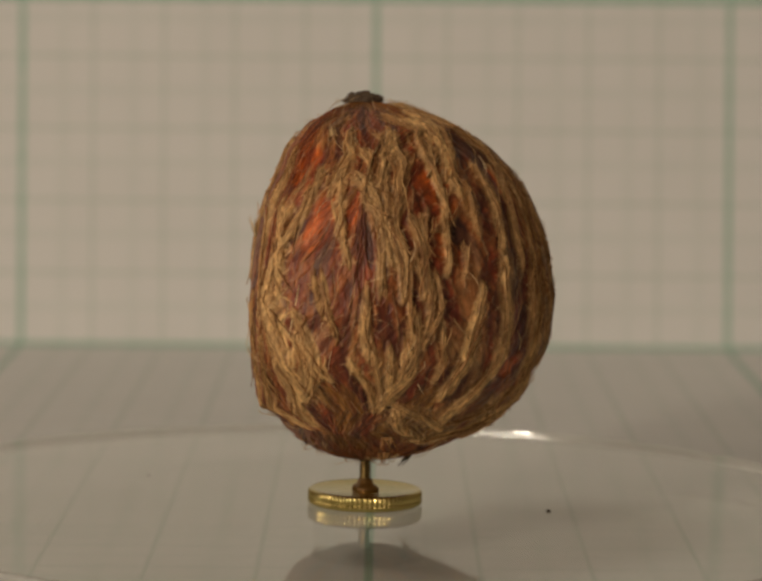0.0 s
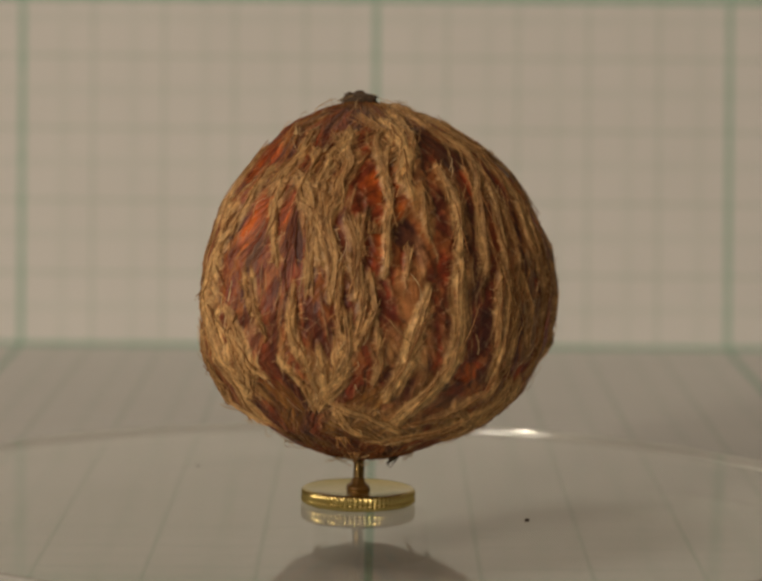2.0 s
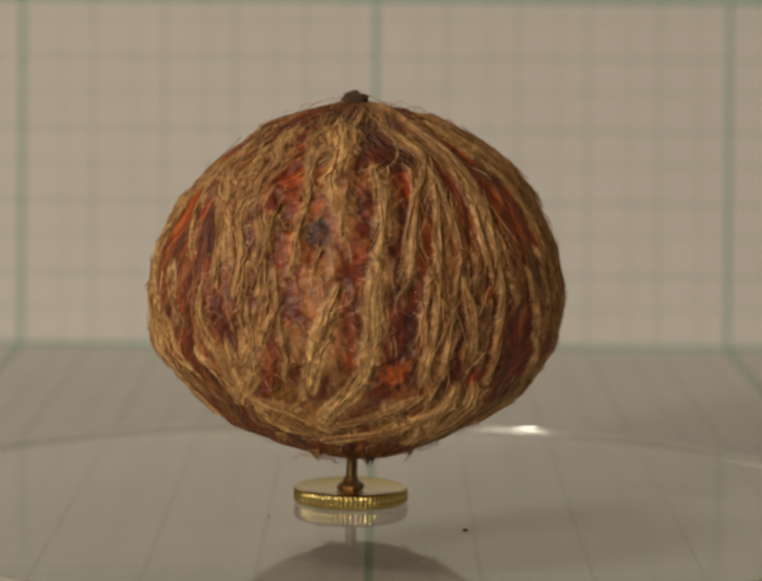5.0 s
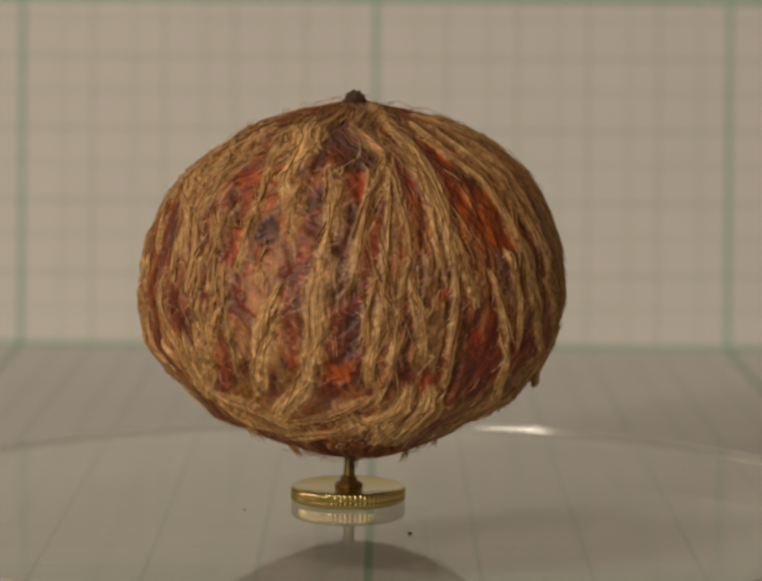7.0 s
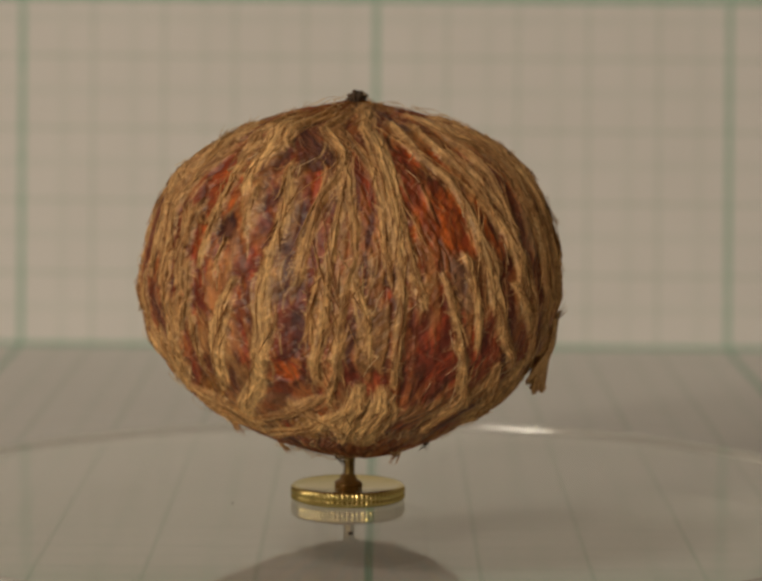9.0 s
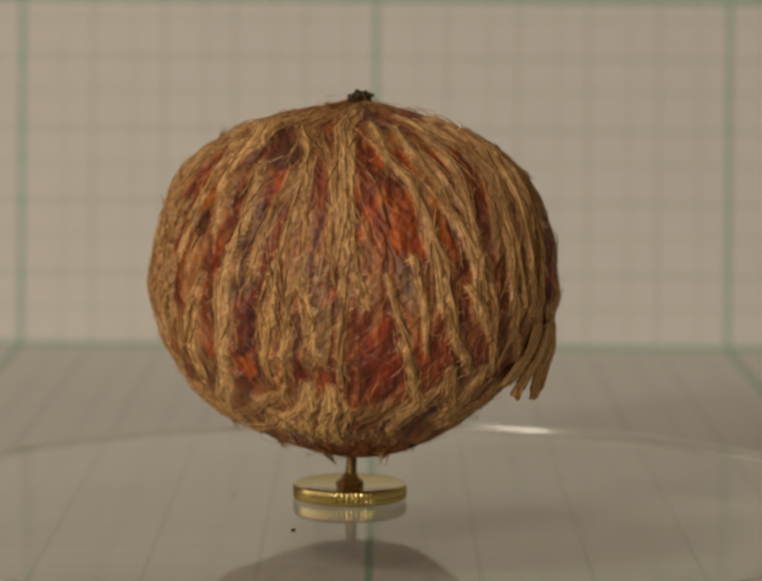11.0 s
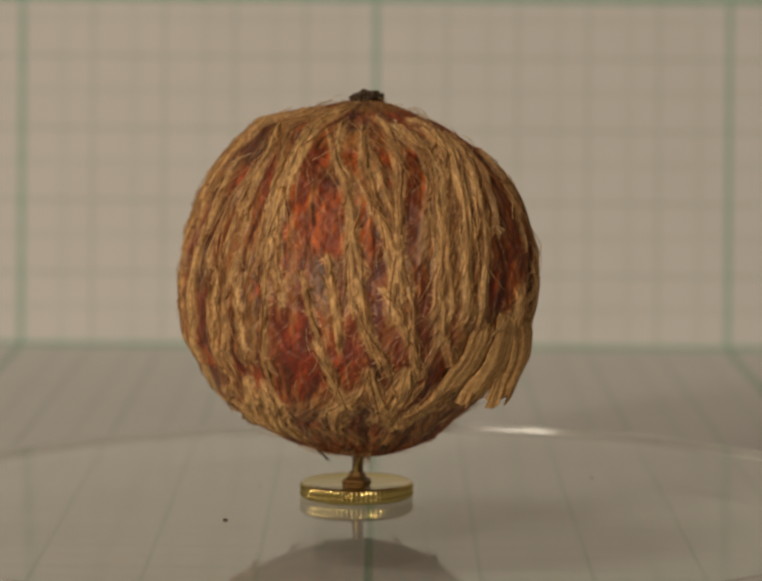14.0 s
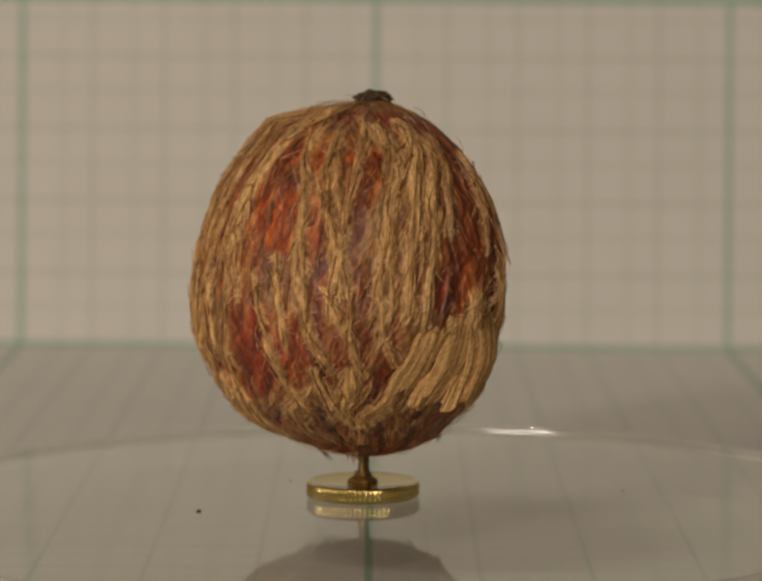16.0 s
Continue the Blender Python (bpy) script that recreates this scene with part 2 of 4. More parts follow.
# ---- the brass pin that carries the nut ----
def pin():
    top = new("brass_pin")
    tagged(top, "knurled brass pin standing on the clear disc", "pin")
    cx, cy = -1.07 * MM, -0.05 * MM
    z0 = DISC_TOP + 0.01 * MM

    def at(bm):
        bmesh.ops.translate(bm, verts=bm.verts, vec=(cx, cy, 0))
        return bm

    r, h = 2.53 * MM, 0.70 * MM

    def knurl(a, z):
        on = 1.0 if z0 + 0.10 * MM < z < z0 + h - 0.12 * MM else 0.0
        return 1.0 + on * 0.016 * math.cos(72 * a) + 0.004 * math.sin(2 * a + 1)

    prof = [(r * 0.955, z0), (r * 0.985, z0 + 0.05 * MM), (r, z0 + 0.11 * MM), (r, z0 + 0.24 * MM), (r * 0.994, z0 + 0.29 * MM), (r * 0.994, z0 + 0.33 * MM),
            (r, z0 + 0.38 * MM), (r, z0 + h - 0.13 * MM), (r * 0.985, z0 + h - 0.04 * MM), (r * 0.965, z0 + h), (r * 0.93, z0 + h - 0.03 * MM), (r * 0.3, z0 + h - 0.05 * MM)]
    part("head", at(lathe(prof, 432, knurl)), BRASS, top, "flat brass head with a knurled rim")
    prof = [(0.30 * MM, z0 + h - 0.06 * MM), (0.25 * MM, z0 + h + 0.35 * MM), (0.24 * MM, z0 + 2.2 * MM), (0.22 * MM, z0 + 4.5 * MM)]
    bm = lathe(prof, 24)
    for v in bm.verts:
        k = (v.co.z - z0) / MM
        v.co.x += 0.035 * k * MM * 1.0
        v.co.y += 0.02 * k * MM
    part("shank", at(bm), TARNISH, top, "tarnished brass shank")
    prof = [(0.60 * MM, z0 + h - 0.06 * MM), (0.58 * MM, z0 + h + 0.06 * MM), (0.50 * MM, z0 + h + 0.14 * MM), (0.38 * MM, z0 + h + 0.20 * MM), (0.32 * MM, z0 + h + 0.36 * MM), (0.27 * MM, z0 + h + 0.46 * MM)]
    part("solder_collar", at(lathe(prof, 28, lambda a, z: 1 + 0.12 * math.sin(2 * a) + 0.10 * math.cos(4 * a + 0.6) + 0.05 * math.sin(7 * a + 1))), GLUE, top, "lump of amber solder at the foot of the shank")
    return top


# ---- the nut ----
LIFT = 2.47                                       # height of the shape's zero above the paper, millimetres
# mean radius along the height
RING_Z = np.array([2.28, 2.36, 2.62, 3.28, 4.39, 5.49, 7.7, 9.89, 12.08, 14.26, 15.35, 16.44, 17.53, 18.15, 18.42, 18.55, 18.6])
RING_R = np.array([0.00, 0.90, 1.95, 3.62, 5.30, 6.56, 7.83, 8.19, 7.97, 7.18, 6.47, 5.42, 3.85, 2.07, 1.14, 0.49, 0.00])


def along(z, knots, values):
    return np.interp(z, knots, values)


def harmonics(z):
    """How the cross-section departs from a circle at the height z: shift, flattening and a blunt third lobe."""
    k = (2.3, 3.3, 4.4, 5.5, 7.7, 10, 12.1, 13.8, 15.4, 16.5, 17.5, 18.5)
    return (along(z, k, (-0.53, -0.83, -1.08, -0.97, -0.89, -0.79, -0.73, -0.75, -0.74, -0.79, -1.04, -0.82)), along(z, k, (0.04, -0.26, -0.78, -0.84, -1.05, -1.00, -0.86, -0.74, -0.68, -0.51, -0.38, 0.26)),
            along(z, k, (0.00, 0.20, 0.60, 0.85, 1.43, 1.59, 1.55, 1.45, 1.31, 0.95, 0.51, 0.00)), along(z, k, (0.00, 0.09, 0.03, -0.19, -0.08, 0.09, 0.17, 0.27, 0.37, 0.37, 0.33, 0.00)),
            along(z, k, (0.00, -0.04, -0.21, -0.17, -0.26, -0.27, -0.30, -0.24, -0.16, -0.04, 0.12, 0.00)), along(z, k, (0.00, 0.02, 0.07, 0.13, 0.41, 0.41, 0.40, 0.32, 0.25, 0.21, 0.20, 0.00)),
            along(z, k, (0.00, 0.03, 0.07, -0.12, -0.22, -0.23, -0.22, -0.17, -0.11, -0.04, -0.02, 0.00)), along(z, k, (0.00, -0.02, -0.01, -0.03, -0.11, -0.06, -0.04, 0.01, 0.05, 0.06, -0.07, 0.00)),
            along(z, k, (0.00, -0.03, 0.03, 0.08, 0.01, 0.07, 0.09, 0.11, 0.10, 0.08, 0.02, 0.00)), along(z, k, (0.00, 0.01, -0.01, -0.08, -0.09, -0.09, -0.09, -0.11, -0.12, -0.10, -0.02, 0.00)))


LENGTH = np.concatenate([[0], np.cumsum(np.hypot(np.diff(RING_Z), np.diff(RING_R)))])
LENGTH /= LENGTH[-1]
FINE = np.linspace(0, 1, 801)
KERN = np.exp(-np.linspace(-2, 2, 33) ** 2)
KERN /= KERN.sum()


def smoothed(values):
    """Rounds off the corners between the knots, keeping both ends."""
    f = np.interp(FINE, LENGTH, values)
    lo, hi = 2 * f[0] - f[16:0:-1], 2 * f[-1] - f[-2:-18:-1]
    return np.convolve(np.concatenate([lo, f, hi]), KERN, "valid")


Z_OF, R_OF = smoothed(RING_Z), smoothed(RING_R)
R_OF = np.clip(R_OF, 0, None)


def nut_point(phi, s, out=0.0):
    """Point of the nut's surface in metres at the angle phi (radians) and the way s from foot (0) to tip (1), pushed out by that many millimetres."""
    phi, s = np.asarray(phi, float), np.asarray(s, float)
    z, r = np.interp(s, FINE, Z_OF), np.interp(s, FINE, R_OF)
    c1, s1, c2, s2, c3, s3, c4, s4, c5, s5 = harmonics(z)
    fade = np.clip(r / 2.0, 0, 1)
    h, d = r, 0
    for k, c, q in ((2, c2, s2), (3, c3, s3), (4, c4, s4), (5, c5, s5)):
        h = h + fade * (c * np.cos(k * phi) + q * np.sin(k * phi))
        d = d + fade * k * (q * np.cos(k * phi) - c * np.sin(k * phi))
    x = h * np.cos(phi) - d * np.sin(phi) + c1
    y = h * np.sin(phi) + d * np.cos(phi) + s1
    # outward way: from the profile's slope
    e = 0.004
    dr = np.interp(np.clip(s + e, 0, 1), FINE, R_OF) - np.interp(np.clip(s - e, 0, 1), FINE, R_OF)
    dz = np.interp(np.clip(s + e, 0, 1), FINE, Z_OF) - np.interp(np.clip(s - e, 0, 1), FINE, Z_OF)
    n = np.hypot(dr, dz) + 1e-9
    nr, nz = dz / n, -dr / n
    x, y, z = x + out * nr * np.cos(phi), y + out * nr * np.sin(phi), z + out * nz
    return np.stack([x, y, z + LIFT], -1) * MM


def way_of(z):
    """The way s at which the nut reaches the height z (millimetres above the shape's zero)."""
    return np.interp(z, Z_OF, FINE)


# remains of husk and stains: degrees round, height, half width, half height in millimetres
STAINS = {k: [] for k in ("red", "orange", "wine", "bare", "tan", "grey", "dark")}
STAINS["tan"] += [(164, 17.4, 1.26, 0.7), (178, 7.1, 2.08, 1.2), (164, 11.7, 0.39, 2.0), (160, 13.5, 0.42, 1.3), (160, 15.1, 0.58, 1.1), (210, 9.1, 0.46, 1.3), (234, 5.2, 2.81, 0.5), (217, 14.9, 1.03, 1.7), (186, 14.9, 0.41, 0.9), (245, 10.2, 0.57, 2.4), (254, 11.3, 0.58, 2.2), (239, 8.1, 1.08, 1.3)]
STAINS["tan"] += [(212, 15.2, 0.32, 1.3), (237, 13.5, 0.17, 1.0), (103, 13.8, 0.33, 0.5), (100, 17.2, 1.87, 0.5), (240, 16.6, 0.18, 0.9), (223, 14.0, 0.57, 1.3), (249, 17.0, 0.60, 1.1), (257, 14.9, 0.34, 2.1), (248, 14.5, 0.41, 1.3), (264, 15.3, 0.24, 0.9), (269, 13.7, 0.25, 1.7), (324, 17.0, 3.25, 0.4), (282, 14.4, 0.32, 1.3), (286, 12.9, 0.35, 1.3), (185, 8.4, 0.49, 1.1), (232, 9.4, 0.28, 1.3)]
STAINS["tan"] += [(215, 7.4, 0.40, 0.8), (224, 5.4, 0.78, 0.5), (241, 10.4, 0.31, 1.3), (250, 8.9, 0.46, 2.4), (247, 6.6, 0.27, 0.5), (265, 10.7, 0.21, 1.1), (268, 10.1, 0.30, 1.3), (281, 8.5, 0.31, 1.7), (343, 4.7, 2.49, 0.5), (330, 3.7, 2.71, 0.3), (243, 4.7, 0.58, 0.6), (260, 12.3, 0.23, 1.1), (230, 11.6, 0.30, 0.9)]
STAINS["tan"] += [(245, 16.6, 0.45, 0.8), (249, 14.6, 0.39, 1.3), (224, 13.6, 0.61, 1.3), (287, 13.6, 0.26, 1.7), (313, 12.4, 0.50, 1.7), (315, 15.5, 0.31, 0.9), (285, 16.6, 0.51, 1.2), (301, 14.5, 0.15, 0.9), (334, 13.5, 0.61, 1.5), (3, 13.9, 0.49, 1.3), (243, 8.6, 0.32, 2.4), (237, 6.8, 0.50, 1.0), (244, 6.4, 0.59, 1.0), (224, 7.9, 0.55, 1.1), (205, 9.0, 0.59, 1.7), (266, 9.2, 0.16, 2.0)]
STAINS["tan"] += [(259, 11.1, 0.18, 0.9), (270, 5.4, 1.13, 0.9), (279, 5.0, 0.87, 1.0), (290, 10.4, 0.29, 0.9), (315, 10.4, 0.37, 1.7), (305, 9.6, 0.30, 1.1), (306, 5.7, 1.27, 0.3), (285, 8.9, 0.33, 1.3), (276, 11.6, 0.22, 1.3), (272, 13.3, 0.20, 1.3)]
STAINS["tan"] += [(347, 10.7, 0.48, 3.3), (2, 13.3, 0.34, 2.8), (294, 11.3, 0.58, 2.4), (277, 9.9, 0.66, 2.8), (329, 11.3, 0.70, 0.8), (325, 10.2, 0.72, 0.9), (360, 8.9, 1.46, 1.1), (8, 6.6, 1.86, 0.8), (22, 9.7, 0.59, 2.0), (308, 11.2, 0.67, 1.2), (314, 10.8, 0.35, 1.1), (299, 5.3, 1.70, 0.5), (80, 4.7, 3.47, 0.7), (320, 6.0, 2.24, 0.4), (352, 16.7, 1.06, 0.9), (15, 8.8, 0.83, 1.3)]
STAINS["red"] += [(235, 10.7, 0.70, 2.2), (182, 17.1, 0.50, 0.8), (228, 11.7, 0.35, 1.7), (165, 14.0, 0.52, 0.9), (250, 10.7, 0.56, 0.9), (208, 11.7, 0.44, 1.1), (160, 15.8, 0.83, 0.9), (247, 8.5, 0.40, 1.3)]
STAINS["red"] += [(235, 15.6, 1.31, 0.5), (228, 17.0, 0.56, 0.4), (235, 13.2, 0.44, 1.7), (228, 14.2, 0.35, 1.2), (237, 10.6, 0.48, 1.8), (227, 9.9, 0.52, 1.2), (226, 6.8, 0.43, 0.5), (275, 16.6, 0.31, 0.4), (248, 10.8, 0.55, 1.0), (248, 8.5, 0.41, 0.7), (257, 7.2, 0.88, 0.5), (280, 6.6, 0.61, 0.7), (244, 12.0, 0.31, 0.9)]
STAINS["red"] += [(263, 14.7, 0.29, 1.3), (277, 16.9, 0.22, 0.7), (279, 15.0, 0.35, 1.0), (308, 16.3, 0.94, 0.4), (294, 12.0, 0.41, 0.7), (241, 10.5, 0.47, 1.3), (247, 8.6, 0.32, 1.1), (297, 7.0, 0.56, 1.1), (295, 9.6, 0.51, 1.0), (277, 10.6, 0.74, 0.5), (276, 6.9, 0.91, 0.3), (307, 8.1, 0.51, 1.0), (266, 7.3, 0.88, 0.7), (251, 11.5, 0.47, 1.1)]
STAINS["red"] += [(305, 8.3, 1.63, 1.7), (4, 11.6, 0.42, 2.0), (356, 4.8, 0.81, 0.8), (340, 5.8, 0.56, 0.8), (333, 17.1, 0.88, 1.1), (323, 16.1, 0.55, 1.3), (318, 9.9, 0.47, 0.9), (337, 13.2, 0.30, 0.9), (293, 8.6, 0.66, 1.3), (28, 14.7, 0.31, 1.1)]
STAINS["orange"] += [(154, 16.4, 0.97, 1.1), (191, 13.9, 0.87, 1.5)]
STAINS["orange"] += [(178, 13.9, 0.91, 1.3), (107, 14.0, 0.72, 0.7), (295, 13.0, 0.68, 0.6)]
STAINS["orange"] += [(240, 15.5, 0.95, 0.5), (240, 14.5, 0.58, 1.0), (297, 14.7, 0.56, 0.9), (307, 13.2, 0.82, 1.3), (304, 17.0, 0.32, 0.4), (295, 12.8, 0.42, 0.3), (256, 7.1, 0.59, 0.4), (237, 12.9, 0.44, 0.9)]
STAINS["orange"] += [(311, 16.3, 0.65, 0.9), (310, 13.8, 1.09, 1.6)]
STAINS["orange"] += [(313, 13.9, 1.98, 1.6), (13, 10.8, 0.46, 1.0), (333, 15.0, 0.53, 1.0), (320, 16.7, 0.93, 0.7), (297, 13.2, 0.55, 0.8)]
STAINS["wine"] += [(227, 9.9, 0.40, 1.6), (252, 14.3, 0.51, 1.3)]
STAINS["wine"] += [(258, 13.5, 0.37, 1.3), (267, 14.7, 0.41, 1.0), (260, 9.7, 0.85, 1.4), (257, 8.8, 0.34, 1.3), (253, 13.9, 0.19, 1.3)]
STAINS["wine"] += [(260, 9.2, 0.81, 1.7), (320, 13.9, 0.28, 1.3), (267, 14.4, 0.20, 1.3), (255, 13.7, 0.28, 1.3), (288, 8.1, 0.20, 2.4)]
STAINS["wine"] += [(323, 13.6, 0.57, 2.0), (262, 9.5, 0.36, 2.0)]
STAINS["bare"] += [(196, 5.6, 1.00, 1.3), (193, 3.8, 1.22, 0.5), (228, 5.5, 0.85, 0.6)]
STAINS["bare"] += [(192, 6.1, 0.88, 0.9), (225, 4.5, 1.22, 0.7), (232, 6.0, 0.56, 0.8), (252, 4.7, 1.17, 0.4)]
STAINS["bare"] += [(249, 4.4, 1.44, 0.5)]
STAINS["grey"] += [(187, 11.7, 0.44, 2.4), (192, 9.1, 0.52, 1.0)]
STAINS["grey"] += [(109, 8.8, 0.47, 0.9), (250, 5.8, 1.04, 0.3)]
STAINS["grey"] += [(251, 5.8, 0.90, 0.3), (246, 12.5, 0.22, 0.9)]
STAINS["grey"] += [(332, 13.3, 0.79, 1.5), (12, 14.2, 0.40, 0.9), (341, 10.0, 0.52, 1.1)]
STAINS["grey"] += [(304, 11.1, 0.57, 1.3)]
STAINS["dark"] += [(213, 12.9, 0.38, 1.0), (88, 2.5, 1.19, 0.2)]
STAINS["dark"] += [(258, 16.6, 0.99, 0.8), (244, 13.2, 0.36, 0.7), (208, 6.0, 0.16, 0.7)]
STAINS["dark"] += [(264, 17.3, 0.49, 0.7), (250, 6.5, 0.19, 0.2)]
STAINS["dark"] += [(267, 16.5, 0.78, 0.5)]
STAINS["dark"] += [(332, 16.1, 0.18, 0.4), (334, 14.3, 0.15, 0.3), (74, 13.0, 0.54, 1.3)]
STAINS["tan"] += [(88, 4.3, 3.39, 0.7), (173, 4.3, 1.20, 0.4), (246, 5.4, 1.61, 0.7), (249, 4.1, 2.15, 0.3), (1, 8.3, 1.44, 1.3), (12, 5.8, 1.57, 0.9), (89, 7.1, 2.04, 1.5), (277, 4.8, 2.55, 0.7), (309, 4.1, 1.61, 0.3), (5, 4.1, 1.17, 0.4), (243, 4.5, 2.71, 0.7), (6, 4.6, 1.93, 0.4), (346, 4.4, 1.66, 0.3)]
STAINS["bare"] += [(0, 18.4, 7.0, 0.3), (250, 18.0, 1.5, 0.5), (60, 18.0, 1.5, 0.5)]


def stain_at(kind, phi, s):
    """How strongly a stain covers the surface at (phi, s), both arrays."""
    z = np.interp(s, FINE, Z_OF)
    r = np.interp(s, FINE, R_OF) + 0.3
    total = np.zeros_like(phi)
    for deg, height, half_w, half_h in STAINS[kind]:
        if kind == "tan":
            half_w, half_h = half_w * (0.66 if half_w < 0.9 else 0.78), half_h * 1.08
        da = np.abs((phi - radians(deg) + math.pi) % (2 * math.pi) - math.pi) * r
        total = np.maximum(total, np.clip((1.18 - np.sqrt((da / half_w) ** 2 + ((z - height) / half_h) ** 2)) / 0.55, 0, 1))
    return total


# strips of husk still in place: width in millimetres, paleness, then degrees round and height along the strip
STRIPS = []
STRIPS += [
    (0.34, 0.7, (262, 18.2), (255, 17.7), (248, 16.6), (244, 15.6)),
    (0.37, 0.8, (254, 16.1), (256, 14.7), (255, 13.3), (254, 12.3)),
    (0.51, 0.8, (254, 12.3), (253, 10.6), (253, 9.0), (248, 6.7), (239, 5.0)),
    (0.44, 1, (247, 11.1), (244, 9.7), (239, 7.9), (236, 6.0)),
    (0.23, 0.5, (249, 15.2), (248, 14.0), (248, 13.0)),
    (0.22, 0.6, (244, 12.9), (242, 11.3)),
    (0.23, 0.7, (286, 18.2), (276, 16.7), (263, 14.8), (261, 13.1), (260, 11.9), (260, 11.1)),
    (0.23, 0.7, (270, 15.2), (267, 13.8), (266, 12.0), (266, 10.3), (266, 8.7), (264, 6.7)),
    (0.44, 0.8, (298, 18.4), (296, 16.7), (288, 15.2), (286, 13.4), (284, 12.0)),
]
STRIPS += [
    (0.27, 0.7, (272, 12.4), (270, 10.8), (270, 9.1), (270, 7.4), (264, 5.8)),
    (0.29, 0.6, (272, 16.2), (271, 14.4), (272, 13.4), (272, 12.4)),
    (0.29, 0.6, (284, 12.0), (285, 10.8), (285, 8.7), (285, 6.6)),
    (0.23, 0.8, (287, 11.6), (290, 10.8), (291, 10.0)),
    (0.22, 0.7, (282, 14.4), (280, 12.4), (282, 11.0)),
    (0.29, 0.7, (307, 17.7), (308, 16.1), (311, 15.1), (313, 13.7), (313, 11.5), (313, 9.9)),
    (0.26, 0.6, (324, 17.9), (324, 16.6), (324, 14.6), (326, 12.6), (328, 10.5)),
    (0.31, 0.6, (350, 17.6), (345, 16.7), (338, 14.9), (340, 12.9), (342, 10.8), (341, 9.6)),
    (0.22, 0.7, (322, 13.3), (325, 11.4), (326, 9.7)),
]
STRIPS += [
    (0.82, 0.9, (274, 6.6), (270, 5.2), (274, 3.7)),
    (1.06, 0.9, (281, 6.5), (282, 5.2), (286, 3.5)),
    (0.40, 0.7, (254, 5.7), (258, 5.1), (272, 4.3)),
    (0.63, 0.9, (222, 5.7), (224, 4.8), (232, 4.0)),
    (0.72, 0.6, (318, 6.4), (312, 5.4), (315, 4.2)),
    (0.22, 0.6, (264, 11.6), (263, 9.9), (264, 8.2)),
    (0.54, 1, (236, 17.9), (246, 17.0), (246, 15.8), (246, 14.8)),
    (0.22, 0.5, (211, 18.1), (237, 16.8), (243, 15.2)),
    (0.33, 0.4, (226, 15.6), (224, 14.0), (218, 12.4), (216, 10.8)),
]
STRIPS += [
    (0.38, 0.4, (232, 14.2), (233, 12.8), (231, 11.6)),
    (0.33, 0.4, (234, 11.6), (232, 10.0), (228, 8.8)),
    (0.29, 0.6, (166, 16.0), (170, 14.2), (166, 12.5), (158, 10.4)),
    (0.70, 0.9, (181, 9.2), (190, 7.8), (178, 6.1)),
    (0.65, 0.9, (224, 8.5), (222, 7.0), (212, 5.6)),
    (0.50, 0.5, (264, 6.2), (251, 5.1), (242, 4.7)),
    (0.71, 0.8, (269, 5.6), (257, 4.3), (233, 3.8)),
    (0.26, 0.8, (162, 14.4), (161, 13.6), (171, 11.7)),
    (0.42, 0.6, (183, 17.5), (175, 16.0), (176, 14.9)),
]
STRIPS += [
    (0.40, 0.4, (206, 17.4), (232, 16.4), (230, 14.9), (224, 13.4), (225, 11.8)),
    (0.23, 0.4, (228, 12.1), (226, 10.1), (225, 8.9)),
    (0.58, 0.8, (146, 11.5), (161, 9.8), (174, 8.2), (179, 6.4)),
    (0.46, 0.8, (178, 10.1), (188, 8.3), (194, 7.0)),
    (0.54, 0.7, (172, 7.9), (174, 6.4), (170, 4.8)),
    (0.34, 0.7, (204, 8.1), (209, 7.0), (212, 5.7)),
    (0.65, 0.7, (219, 6.1), (232, 5.3), (239, 4.5)),
    (0.23, 0.5, (187, 11.7), (191, 10.2), (198, 8.9)),
    (0.26, 0.7, (289, 13.3), (288, 11.9), (292, 10.3)),
]
STRIPS += [
    (0.22, 0.7, (315, 17.6), (316, 15.7), (319, 14.2), (325, 12.4), (328, 11.4)),
    (0.33, 0.7, (331, 17.6), (335, 16.3), (336, 14.3), (341, 12.7), (340, 10.7), (348, 8.6)),
    (0.46, 0.8, (355, 17.4), (348, 15.7), (351, 13.7), (352, 11.5), (354, 9.4)),
    (0.23, 0.6, (26, 17.2), (12, 15.0), (8, 13.0)),
    (0.31, 0.6, (313, 13.4), (316, 11.6), (314, 10.4)),
    (0.35, 0.9, (324, 10.8), (328, 9.6), (333, 8.7)),
    (0.23, 0.6, (315, 10.4), (318, 8.3), (330, 7.3)),
    (0.87, 0.8, (360, 6.8), (360, 5.7), (339, 4.4)),
    (0.28, 0.8, (16, 16.9), (0, 14.8), (360, 12.7), (359, 10.8), (1, 9.1)),
]
STRIPS += [
    (0.26, 0.6, (338, 16.1), (340, 14.0), (344, 11.6), (348, 9.6)),
    (0.37, 1, (322, 11.0), (326, 10.2), (329, 9.4)),
    (0.27, 0.7, (314, 12.1), (316, 10.3), (318, 8.7), (330, 7.0)),
    (0.67, 0.9, (18, 10.6), (18, 8.1), (22, 6.2)),
    (0.23, 0.6, (48, 16.4), (32, 14.2), (24, 12.2)),
    (0.45, 0.6, (350, 8.7), (359, 7.4), (5, 6.4)),
    (0.22, 0.6, (330, 11.2), (333, 9.2), (345, 7.0)),
    (0.29, 0.6, (350, 17.8), (4, 17.2), (12, 16.1)),
    (0.27, 0.6, (130, 16.5), (128, 13.0), (132, 9.5)),
]
